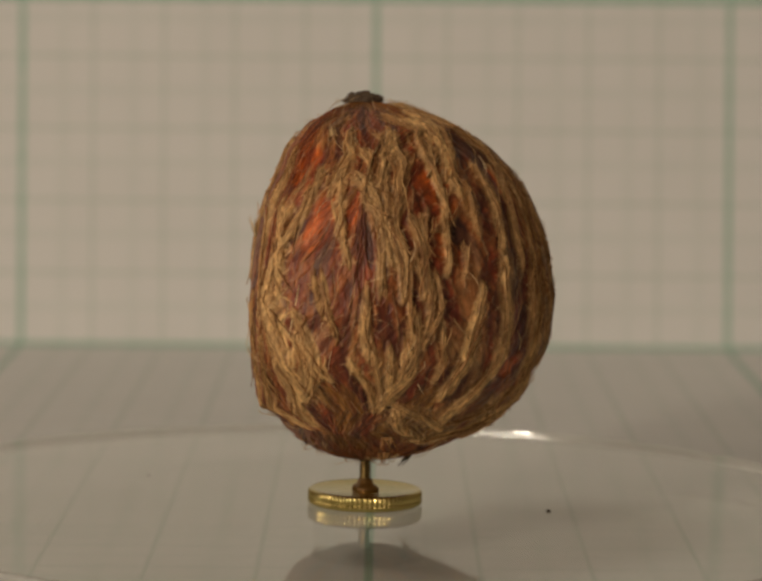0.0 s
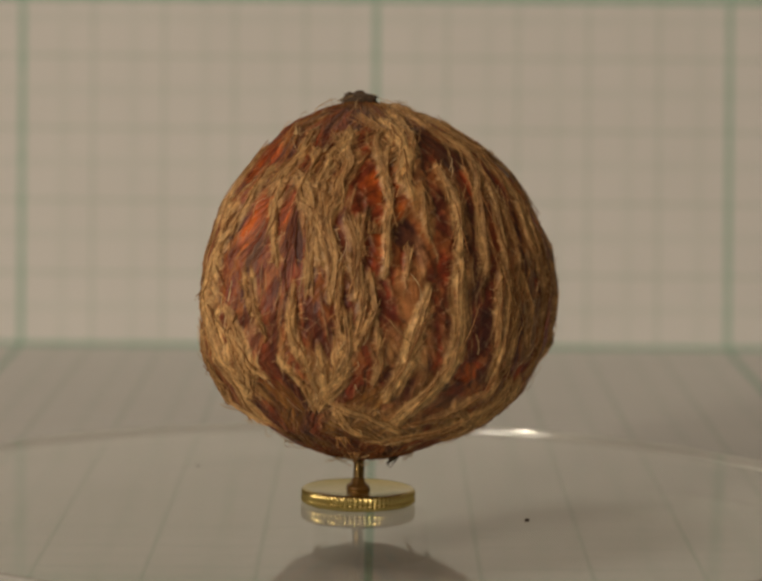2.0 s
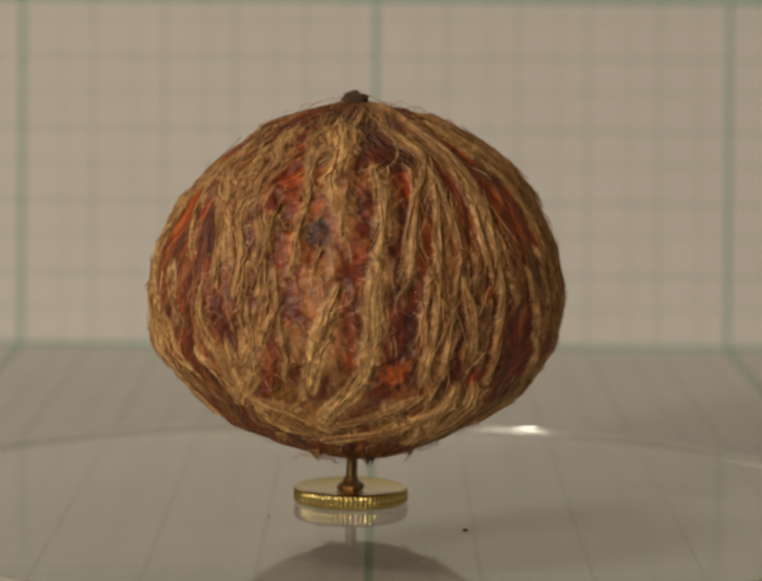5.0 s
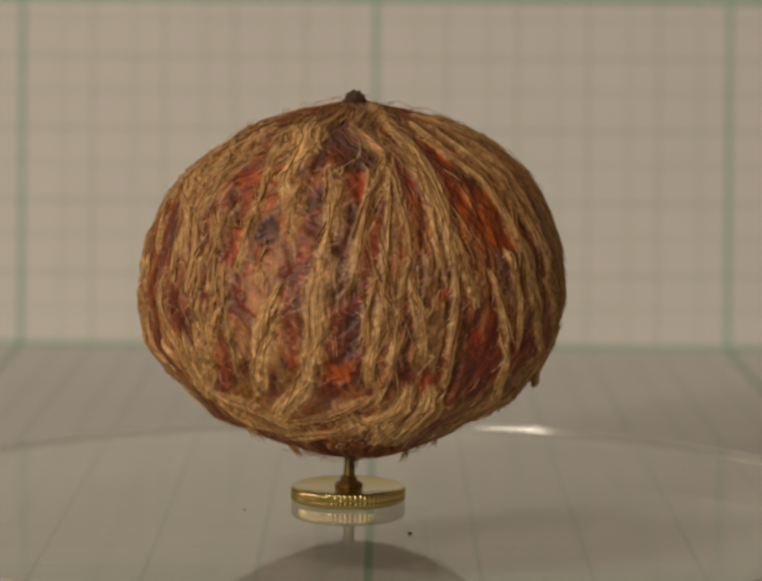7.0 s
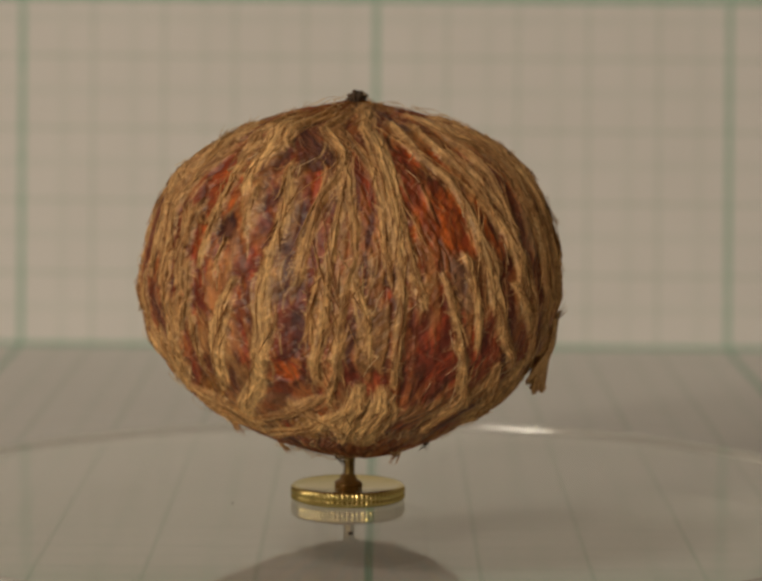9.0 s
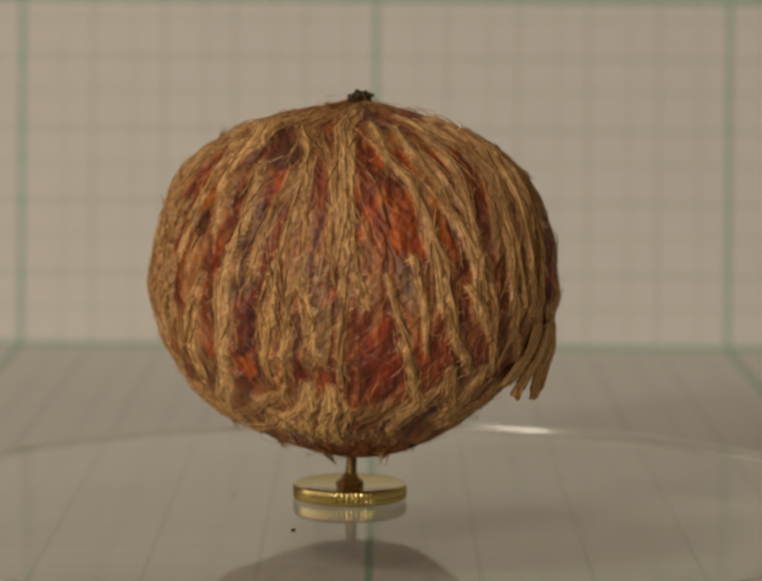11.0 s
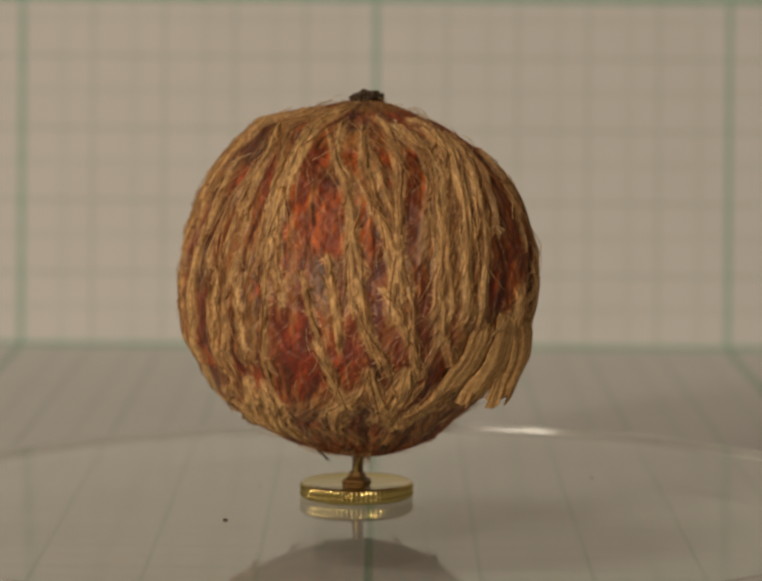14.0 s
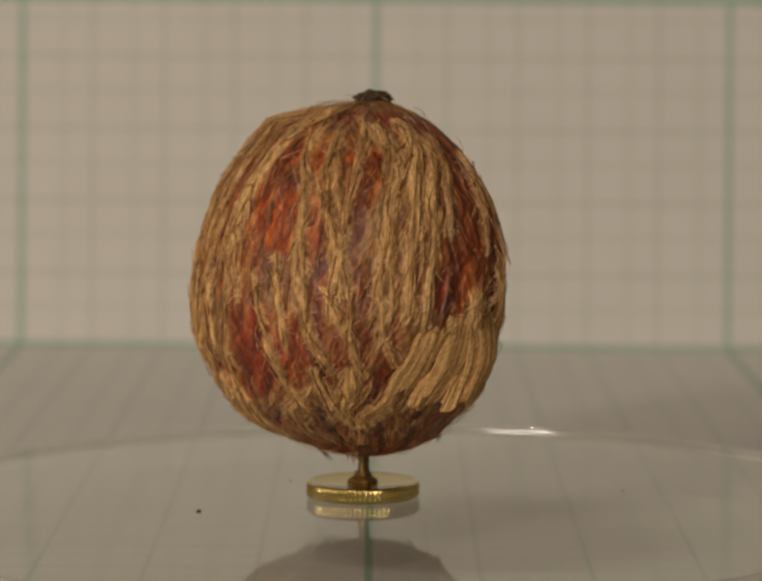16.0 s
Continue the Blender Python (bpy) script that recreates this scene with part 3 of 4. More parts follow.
STRIPS += [
    (0.32, 0.7, (108, 17.0), (104, 14.0), (106, 10.5)),
    (0.26, 0.6, (84, 16.4), (80, 13.2), (82, 9.6)),
    (0.32, 0.7, (58, 15.6), (55, 12.0), (58, 8.0)),
    (0.44, 0.8, (40, 12.0), (38, 9.0), (36, 6.0)),
    (0.27, 0.6, (118, 10.5), (122, 7.6), (126, 5.2)),
    (0.37, 0.7, (92, 9.0), (90, 6.8), (94, 4.6)),
    (0.55, 0.7, (68, 8.0), (70, 6.0), (74, 4.2)),
    (0.27, 0.6, (146, 9.0), (150, 6.6), (156, 4.6)),
    (0.34, 0.6, (181, 15.9), (221, 14.2), (222, 12.1)),
]
STRIPS += [
    (0.29, 0.6, (235, 14.1), (232, 12.2), (231, 10.6)),
    (0.27, 0.9, (241, 14.1), (239, 12.3), (238, 11.5)),
    (0.37, 0.7, (228, 10.2), (226, 8.5), (220, 7.1)),
    (0.29, 0.6, (210, 11.2), (209, 9.6), (211, 7.9)),
    (0.29, 0.6, (235, 9.8), (233, 8.2), (232, 6.8)),
    (0.47, 0.9, (218, 8.6), (218, 7.5), (218, 6.2)),
    (0.30, 0.6, (188, 16.8), (220, 14.9), (222, 13.3)),
    (0.44, 0.5, (226, 14.5), (227, 12.5), (224, 10.5)),
    (0.30, 0.7, (204, 17.5), (223, 16.2), (224, 14.9)),
]
STRIPS += [
    (0.27, 0.8, (153, 14.6), (166, 12.7), (170, 10.7)),
    (0.23, 0.5, (184, 11.6), (190, 9.8)),
    (0.30, 0.6, (235, 11.7), (235, 10.1), (228, 8.5)),
    (0.30, 0.6, (212, 8.9), (214, 7.1), (216, 6.0)),
    (0.23, 0.6, (237, 14.5), (233, 12.5), (232, 10.1)),
    (0.27, 0.6, (176, 15.6), (186, 14.0), (200, 12.1)),
    (0.23, 0.7, (240, 16.8), (242, 14.9), (240, 12.9)),
    (0.34, 0.8, (306, 12.3), (308, 10.3), (308, 8.2)),
    (0.23, 0.7, (318, 16.6), (320, 15.1), (324, 13.6)),
]
STRIPS += [
    (0.51, 0.8, (319, 7.4), (328, 5.8), (338, 4.5)),
    (0.30, 0.7, (301, 8.5), (308, 6.6), (320, 5.3)),
    (0.30, 0.8, (272, 11.4), (276, 9.6), (278, 7.7)),
    (0.23, 0.7, (298, 11.6), (300, 10.0), (303, 8.3)),
    (0.76, 0.9, (338, 7.4), (339, 6.0), (330, 4.8)),
]


def bend_radius(phi, s):
    """Radius of the cross-section's curve at (phi, s), in millimetres."""
    z, r = np.interp(s, FINE, Z_OF), np.interp(s, FINE, R_OF)
    _, _, c2, s2, c3, s3, c4, s4, c5, s5 = harmonics(z)
    fade = np.clip(r / 2.0, 0, 1)
    for k, c, q in ((2, c2, s2), (3, c3, s3), (4, c4, s4), (5, c5, s5)):
        r = r + fade * (1 - k * k) * (c * np.cos(k * phi) + q * np.sin(k * phi))
    return np.clip(r, 1.6, 16.0)


def strip_path(strip):
    """The strip's middle line from its low to its high end: ways, angles and length in millimetres."""
    pts = sorted(strip[2:], key=lambda p: p[1])
    s = way_of(np.array([p[1] for p in pts], float))
    a = np.unwrap(np.radians([p[0] for p in pts]))
    run = np.concatenate([[0], np.cumsum(np.hypot(np.diff(s) * 26, np.diff(a) * 7))])
    u = np.linspace(0, run[-1], 61)
    soft = lambda q: np.convolve(np.concatenate([2 * q[0] - q[6:0:-1], q, 2 * q[-1] - q[-2:-8:-1]]), np.hanning(15)[1:-1] / np.hanning(15).sum(), "valid")
    ss, ph = soft(np.interp(u, run, s)), soft(np.interp(u, run, a))
    ss = np.maximum.accumulate(ss + np.arange(61) * 1e-6)
    return ss, ph, run[-1]


def strips_at(phi, s):
    """Where strips lie on the grid (phi, s): how surely, and how pale they are."""
    there, pale = np.zeros(phi.shape), np.zeros(phi.shape)
    for strip in STRIPS:
        ss, ph, _ = strip_path(strip)
        j0, j1 = np.searchsorted(s[:, 0], (ss[0] - 0.012, ss[-1] + 0.012))
        if j1 - j0 < 2:
            continue
        way = s[j0:j1, 0]
        mid = np.interp(way, ss, ph)
        ends = np.clip(np.minimum(way - ss[0] + 0.012, ss[-1] + 0.012 - way) / 0.05, 0, 1) ** 0.6
        rho = bend_radius(mid, way)
        slope = np.gradient(mid, way) * rho / 26.0
        half = strip[0] * 0.5 * (0.25 + 0.75 * ends) * np.sqrt(1 + np.clip(slope, -2.5, 2.5) ** 2) / rho
        d = np.abs((phi[j0:j1] - mid[:, None] + math.pi) % (2 * math.pi) - math.pi) / half[:, None]
        k = np.clip((1.22 - d) / 0.5, 0, 1) * np.clip(ends * 2, 0, 1)[:, None]
        pale[j0:j1] = np.where(k > there[j0:j1], strip[1], pale[j0:j1])
        there[j0:j1] = np.maximum(there[j0:j1], k)
    return there, pale


def ridges(phi, s, seed):
    """Grooves that run from foot to tip, in millimetres."""
    total = np.zeros(phi.shape)
    rng = np.random.RandomState(seed)
    for k in (9, 14, 23, 37, 61, 97):
        a, b, c, d = rng.uniform(0, 6.28, 4)
        total += (1.0 / k ** 0.55) * np.sin(k * phi + a + 1.8 * np.sin(5 * s + b) + 0.9 * np.sin(13 * s + c + 2 * phi)) * (0.6 + 0.4 * np.sin(4 * s + d + 3 * phi))
    return total


def cover():
    """How much husk is left, on a grid over angle and way: thin torn columns, thick on the straw strips and gone from the bare stains."""
    phi, s = np.meshgrid(np.linspace(0, 2 * math.pi, 1001), np.linspace(0, 1, 201))
    col = np.zeros(phi.shape)
    rng = np.random.RandomState(77)
    for k in (7, 13, 21, 29, 38, 47, 61):
        a, b, c = rng.uniform(0, 6.28, 3)
        col += (0.8 if k < 20 else 1.0) * np.sin(k * phi + a + 1.6 * np.sin(4.5 * s + b) + 0.8 * np.sin(11 * s + c)) * (0.5 + 0.5 * np.sin(5 * s + c + 3 * phi))
    keep = 0.10 / (1 + np.exp(-4.0 * (col - 0.75)))
    for k, w in (("red", 0.95), ("orange", 0.95), ("wine", 0.92), ("grey", 0.5)):
        keep = keep * (1 - w * stain_at(k, phi, s))
    keep = np.clip(0.03 + keep + 0.16 * stain_at("tan", phi, s), 0, 1)
    slit = np.zeros(phi.shape)
    for k in (53, 71, 89, 113, 137):
        a, b = rng.uniform(0, 6.28, 2)
        slit += np.sin(k * phi + a + 2.2 * np.sin(5 * s + b) + 1.3 * np.sin(14 * s + a)) * (0.5 + 0.5 * np.sin(6 * s + b + 5 * phi))
    keep = keep * (1 - 0.72 / (1 + np.exp(-4.0 * (slit - 0.55))))
    for k, w in (("dark", 1.0), ("bare", 0.95), ("red", 0.55), ("orange", 0.55), ("wine", 0.6)):
        keep = keep * (1 - w * stain_at(k, phi, s))
    return np.maximum(keep, 0.95 * strips_at(phi, s)[0] * (1 - stain_at("dark", phi, s)))


COVER = cover()


def rough_field(phi, s, seed, around, along_, octaves=4):
    """Uneven value between about -1 and 1 over the surface, closed round the nut."""
    rng = np.random.RandomState(seed)
    total, weight = np.zeros(phi.shape), 1.0
    for o in range(octaves):
        for _ in range(7):
            k = max(1, int(round(around * 2 ** o * rng.uniform(0.5, 1.5))))
            total += weight * np.sin(k * phi + rng.uniform(0, 6.28) + along_ * 2 ** o * rng.uniform(-1.3, 1.3) * 6.28 * s + 1.1 * np.sin(rng.randint(1, 4) * phi + 5 * s + rng.uniform(0, 6.28)))
        weight *= 0.66
    return total / (7 ** 0.5 * 1.5)


ROUND, UP = 1240, 560


def weave():
    """Seed coat with its stains, then thousands of torn threads laid over one another: colour and thickness on a grid over angle and way."""
    phi, s = np.meshgrid(np.linspace(0, 2 * math.pi, ROUND, endpoint=False), np.linspace(0.004, 0.996, UP))
    rng = np.random.RandomState(5)
    speck = np.clip(0.5 + 0.85 * rough_field(phi, s, 1, 26, 9, 4), 0, 1)[..., None]
    column = np.clip(0.5 + 0.6 * rough_field(phi, s, 2, 16, 1.2, 4), 0, 1)[..., None]
    mix = lambda a, b, k: np.asarray(a) * (1 - k) + np.asarray(b) * k
    colour = mix(mix((0.085, 0.017, 0.008), (0.27, 0.055, 0.015), column), (0.42, 0.140, 0.038), np.clip(speck * 1.6 - 0.85, 0, 1))
    ragged = 0.55 * rough_field(phi, s, 3, 18, 3.5, 4)
    torn = {}
    for name, light, dim in (("red", (0.42, 0.060, 0.016), (0.17, 0.025, 0.010)), ("orange", (0.62, 0.130, 0.016), (0.27, 0.046, 0.011)), ("wine", (0.20, 0.036, 0.018), (0.075, 0.015, 0.011)), ("bare", (0.32, 0.145, 0.028), (0.18, 0.068, 0.013)),
                             ("tan", (0.52, 0.31, 0.11), (0.30, 0.15, 0.045)), ("grey", (0.36, 0.24, 0.145), (0.14, 0.070, 0.042)), ("dark", (0.034, 0.013, 0.014), (0.016, 0.007, 0.008))):
        k = stain_at(name, phi, s)
        torn[name] = np.clip((k + ragged * np.clip(k * 3, 0, 1) * 1.0 - 0.20) / 0.6, 0, 1)
        colour = mix(colour, mix(dim, light, speck), torn[name][..., None] * {"tan": 0.50, "grey": 0.4, "dark": 0.75}.get(name, 0.88))
        if name == "tan":
            torn[name] *= 0.6
    there, pale = strips_at(phi, s)
    pad = np.clip((there + 0.55 * ragged * (there > 0) - 0.30) / 0.5, 0, 1) * (1 - torn["dark"])
    tone = (0.35 + 0.65 * pale)[..., None]
    colour = mix(colour, mix(mix((0.19, 0.060, 0.013), (0.33, 0.140, 0.036), tone), mix((0.30, 0.105, 0.024), (0.60, 0.340, 0.115), tone), speck), pad[..., None] * 0.68)
    high = 0.10 * pad - 0.06 * torn["dark"] - 0.08 * torn["red"] - 0.06 * torn["orange"] - 0.08 * torn["wine"] + 0.10 * torn["tan"] - 0.06 * torn["bare"]
    lean = 0.20 * rough_field(phi, s, 6, 3, 1.2, 2)                     # bundles lean together
    step_s = s[1, 0] - s[0, 0]
    radius = np.maximum(np.interp(s[:, 0], FINE, R_OF), 0.5)
    kinds = ((520, (1.0, 4.5), (0.05, 0.16), 0.45, ((0.19, 0.056, 0.014), (0.36, 0.150, 0.040)), 0.03, 0.40),
             (120, (1.4, 6.0), (0.08, 0.24), 0.60, ((0.42, 0.185, 0.046), (0.74, 0.43, 0.150)), 0.08, 0.0),
             (1000, (0.6, 2.6), (0.05, 0.16), 0.68, ((0.055, 0.017, 0.008), (0.17, 0.052, 0.014)), -0.06, 0.45),
             (250, (0.7, 4.2), (0.04, 0.08), 0.70, ((0.56, 0.30, 0.10), (0.90, 0.62, 0.28)), 0.05, 0.05),
             (500, (0.6, 3.0), (0.03, 0.06), 0.55, ((0.50, 0.26, 0.09), (0.86, 0.58, 0.27)), 0.03, 0.50),
             (2200, (0.25, 0.9), (0.03, 0.06), 0.50, ((0.50, 0.27, 0.12), (0.84, 0.60, 0.36)), 0.02, 0.62))
    for count, lengths, widths, solid, (deep, pale), thick, free in kinds:
        made = 0
        while made < count:
            j, i = rng.randint(8, UP - 8), rng.randint(ROUND)
            keep = COVER[int(s[j, 0] * 200), int(i * 1000 / ROUND)]
            gone = torn["dark"][j, i]
            if rng.rand() > (keep * (1 - free) + free * (1 - 0.9 * gone)) * min(1.0, 0.1 + radius[j] / 7.5):
                continue
            made += 1
            length = rng.uniform(*lengths) / 26.0 * (0.45 + 0.55 * min(1, radius[j] / 6))
            n = max(4, int(length / step_s))
            u = np.linspace(-1, 1, n)
            rows = np.clip(j + np.arange(n) - n // 2, 1, UP - 2)
            tilt = lean[j, i] + rng.normal(0, 0.10 if free != 0.62 else 1.0)
            off = (u * length * 13 * tilt + rng.normal(0, 0.10) * np.sin(2.5 * u + rng.uniform(0, 6)) + rng.normal(0, 0.12) * u * u) / radius[rows]
            half = rng.uniform(*widths) * 0.5 * np.clip(1.1 - np.abs(u) ** rng.uniform(1.5, 4), 0.15, 1) / radius[rows]
            centre = phi[j, i] + off
            reach = int(np.ceil(half.max() * 1.5 * ROUND / (2 * math.pi))) + 1
            cols = np.round(centre * ROUND / (2 * math.pi)).astype(int)[:, None] + np.arange(-reach, reach + 1)[None, :]
            d = np.abs(cols * 2 * math.pi / ROUND - centre[:, None]) / half[:, None]
            alpha = np.clip(1.5 - d, 0, 1) * solid * rng.uniform(0.55, 1.15) * np.clip(1.2 - np.abs(u) ** 3, 0, 1)[:, None]
            alpha = np.clip(alpha * (0.75 + 0.5 * speck[rows, i, 0][:, None]), 0, 1)
            cols %= ROUND
            if free < 0.2:
                there = COVER[(s[rows, 0] * 200).astype(int)[:, None], (cols * 1000 // ROUND)]
                alpha = alpha * (0.08 + 0.92 * np.clip(there * 1.4, 0, 1))
            tint = mix(deep, pale, rng.rand()) * rng.uniform(0.85, 1.1) * (1.0 + 0.18 * np.clip(1 - d, 0, 1)[..., None] - 0.10)
            r_ = rows[:, None]
            colour[r_, cols] = colour[r_, cols] * (1 - alpha[..., None]) + tint * alpha[..., None]
            high[r_, cols] = high[r_, cols] * (1 - 0.35 * alpha) + alpha * thick
    # threads that run along each strip, pale on their crowns, with dark slits between
    for strip in STRIPS:
        ss, ph, run = strip_path(strip)
        for _ in range(int(26 * strip[0] * run) + 14):
            mid_, span = rng.rand(), rng.uniform(0.12, 0.42)
            lo, hi = ss[0] + (ss[-1] - ss[0]) * max(-0.04, mid_ - span), ss[0] + (ss[-1] - ss[0]) * min(1.05, mid_ + span)
            j0, j1 = int((lo - 0.004) / step_s), int((hi - 0.004) / step_s)
            rows = np.clip(np.arange(j0, max(j1, j0 + 4)), 1, UP - 2)
            u = np.linspace(-1, 1, len(rows))
            way = s[rows, 0]
            mid = np.interp(way, ss, ph)
            rho = bend_radius(mid, way)
            steep = np.sqrt(1 + np.clip(np.gradient(mid) / step_s * rho / 26.0, -2.5, 2.5) ** 2)
            ends = np.clip(np.minimum(way - ss[0], ss[-1] - way) / 0.06 + 0.45, 0.35, 1.15)
            across = np.clip(rng.normal(0, 0.34), -0.9, 0.9)
            centre = mid + (across * strip[0] * ends * steep + rng.normal(0, 0.10) * u * run * span + rng.normal(0, 0.05) * np.sin(3 * u + rng.uniform(0, 6))) / rho
            slit = rng.rand() < 0.17
            half = rng.uniform(0.018, 0.040 if slit else 0.060) * np.clip(1.1 - np.abs(u) ** rng.uniform(1.5, 4), 0.15, 1) * steep / rho
            reach = int(np.ceil(half.max() * 1.5 * ROUND / (2 * math.pi))) + 1
            cols = np.round(centre * ROUND / (2 * math.pi)).astype(int)[:, None] + np.arange(-reach, reach + 1)[None, :]
            d = np.abs(cols * 2 * math.pi / ROUND - centre[:, None]) / half[:, None]
            alpha = np.clip(1.5 - d, 0, 1) * rng.uniform(0.45, 0.95) * np.clip(1.25 - np.abs(u) ** 3, 0, 1)[:, None]
            cols %= ROUND
            k = np.clip(0.78 * strip[1] * rng.uniform(0.25, 1.45) + 0.25 * rng.rand(), 0, 1)
            tint = mix((0.13, 0.036, 0.010), (0.24, 0.085, 0.022), rng.rand()) if slit else mix((0.16, 0.048, 0.012), (0.90, 0.575, 0.235), k)
            r_ = rows[:, None]
            colour[r_, cols] = colour[r_, cols] * (1 - alpha[..., None]) + tint * alpha[..., None]
            high[r_, cols] = high[r_, cols] * (1 - 0.25 * alpha) + alpha * (-0.03 if slit else 0.04)
        # short lint along the strip's torn edges
        for _ in range(int(7 * run)):
            j = int(np.clip((rng.uniform(ss[0], ss[-1]) - 0.004) / step_s, 8, UP - 9))
            mid, way = float(np.interp(s[j, 0], ss, ph)), s[j, 0]
            rho = float(bend_radius(mid, way))
            long, tilt = rng.uniform(0.25, 0.85), rng.choice([-1, 1]) * rng.uniform(0.2, 1.3)
            n = max(4, int(long * math.cos(tilt) / 26.0 / step_s))
            u = np.linspace(-0.5, 0.5, n)
            rows = np.clip(j + np.arange(n) - n // 2, 1, UP - 2)
            centre = mid + (rng.choice([-1, 1]) * strip[0] * rng.uniform(0.3, 0.75) + u * long * math.sin(tilt) + 0.3 * long * rng.normal() * u * u) / rho
            half = np.full(n, rng.uniform(0.018, 0.034) / math.cos(tilt) / rho)
            reach = int(np.ceil(half.max() * 1.5 * ROUND / (2 * math.pi))) + 1
            cols = np.round(centre * ROUND / (2 * math.pi)).astype(int)[:, None] + np.arange(-reach, reach + 1)[None, :]
            d = np.abs(cols * 2 * math.pi / ROUND - centre[:, None]) / half[:, None]
            alpha = np.clip(1.5 - d, 0, 1) * rng.uniform(0.3, 0.8)
            cols %= ROUND
            tint = mix((0.46, 0.220, 0.070), (0.86, 0.580, 0.270), rng.rand())
            r_ = rows[:, None]
            colour[r_, cols] = colour[r_, cols] * (1 - alpha[..., None]) + tint * alpha[..., None]
            high[r_, cols] += alpha * 0.03
    # the threads are felted into one another
    side = lambda q: 0.5 * q + 0.25 * (np.roll(q, 1, 1) + np.roll(q, -1, 1))
    colour = 0.65 * colour + 0.35 * side(side(colour))
    mat = np.clip(0.5 + 0.7 * rough_field(phi, s, 9, 44, 22, 4), 0, 1)
    colour = colour * (0.80 + 0.40 * mat[..., None])
    high = 0.6 * high + 0.4 * side(side(high)) + 0.05 * (mat - 0.5)
    return phi, s, colour, high


def nut_body(parent, woven):
    phi, s, colour, high = woven
    near = np.clip(np.interp(s, FINE, R_OF) / 2.5, 0, 1)
    out = 0.10 * ridges(phi, s, 4) * near - 0.10 + high * (0.3 + 0.7 * near)
    v = nut_point(phi, s, out).reshape(-1, 3)
    j, i = np.meshgrid(np.arange(UP - 1), np.arange(ROUND), indexing="ij")
    a, b = j * ROUND + i, j * ROUND + (i + 1) % ROUND
    quads = np.stack([a, b, b + ROUND, a + ROUND], -1).reshape(-1, 4)
    me = bpy.data.meshes.new("seed")
    n = len(quads)
    me.vertices.add(len(v))
    me.vertices.foreach_set("co", v.ravel())
    caps = [np.arange(ROUND)[::-1], (UP - 1) * ROUND + np.arange(ROUND)]
    me.loops.add(4 * n + 2 * ROUND)
    me.loops.foreach_set("vertex_index", np.concatenate([quads.ravel(), *caps]).astype(np.int32))
    me.polygons.add(n + 2)
    me.polygons.foreach_set("loop_start", np.concatenate([np.arange(n) * 4, [4 * n, 4 * n + ROUND]]).astype(np.int32))
    me.polygons.foreach_set("use_smooth", np.ones(n + 2, bool))
    me.materials.append(SEED)
    me.update(calc_edges=True)
    with_grain(me, phi.ravel(), s.ravel())
    left = COVER[(s.ravel() * 200).astype(int), (phi.ravel() / (2 * math.pi) * 1000).astype(int)]
    me.attributes.new("cover", "FLOAT", "POINT").data.foreach_set("value", left.astype(np.float32))
    rgba = np.concatenate([np.clip(colour, 0, 1), np.ones((*colour.shape[:2], 1))], -1)
    me.attributes.new("coat", "FLOAT_COLOR", "POINT").data.foreach_set("color", rgba.astype(np.float32).ravel())
    part("seed", me, SEED, parent, "red-brown seed coat with orange and dark stains")


def strands(count, seed, lengths, widths, lift, curl, wander, thick):
    """Flat tapering threads that lie along the nut from foot to tip; denser where the husk is left, sparse on bare stains."""
    rng = np.random.RandomState(seed)
    verts, faces, ways = [], [], []
    made = 0
    while made < count:
        phi0, s0 = rng.uniform(0, 2 * math.pi), rng.uniform(0.02, 0.97)
        keep = COVER[int(s0 * 200), int(phi0 / (2 * math.pi) * 1000)]
        r = float(np.interp(s0, FINE, R_OF))
        if rng.rand() > keep * min(1.0, 0.12 + r / 7.5):
            continue
        made += 1
        n = 9
        length = rng.uniform(*lengths) / 26.0 * (0.5 + 0.5 * min(1, r / 6))
        w = widths[0] + (widths[1] - widths[0]) * rng.rand() ** 2.2
        ss = np.clip(s0 + np.linspace(-0.5, 0.5, n) * length, 0.006, 0.992)
        drift = rng.normal(0, wander)
        wav = rng.normal(0, 0.35 * wander)
        u = np.linspace(-1, 1, n)
        ph = phi0 + (drift * u + wav * np.sin(3 * u + rng.uniform(0, 6))) / max(r, 1.5)
        high = lift * rng.uniform(0.0, 1.0) - 0.10 + curl * rng.rand() ** 3 * np.clip(u * rng.choice([-1, 1]), 0, 1) ** 2
        high = high + 0.13 * ridges(ph, ss, 4)
        taper = np.clip(1.15 - np.abs(u) ** rng.uniform(1.5, 4), 0.06, 1) * w / 2
        rr = np.maximum(np.interp(ss, FINE, R_OF), 0.6)
        left, right = nut_point(ph - taper / rr, ss, high - 0.02), nut_point(ph + taper / rr, ss, high - 0.02)
        mid, low = nut_point(ph, ss, high + thick * w), nut_point(ph, ss, high - 0.16)
        base = len(verts)
        for i in range(n):
            verts += [left[i], mid[i], right[i], low[i]]
            ways += [(ph[i] - taper[i] / rr[i], ss[i]), (ph[i], ss[i]), (ph[i] + taper[i] / rr[i], ss[i]), (ph[i], ss[i])]
        for i in range(n - 1):
            a, b = base + 4 * i, base + 4 * i + 4
            faces += [(a + k, a + (k + 1) % 4, b + (k + 1) % 4, b + k) for k in range(4)]
        faces += [(base, base + 3, base + 2, base + 1), (base + 4 * n - 4, base + 4 * n - 3, base + 4 * n - 2, base + 4 * n - 1)]
    return verts, faces, ways


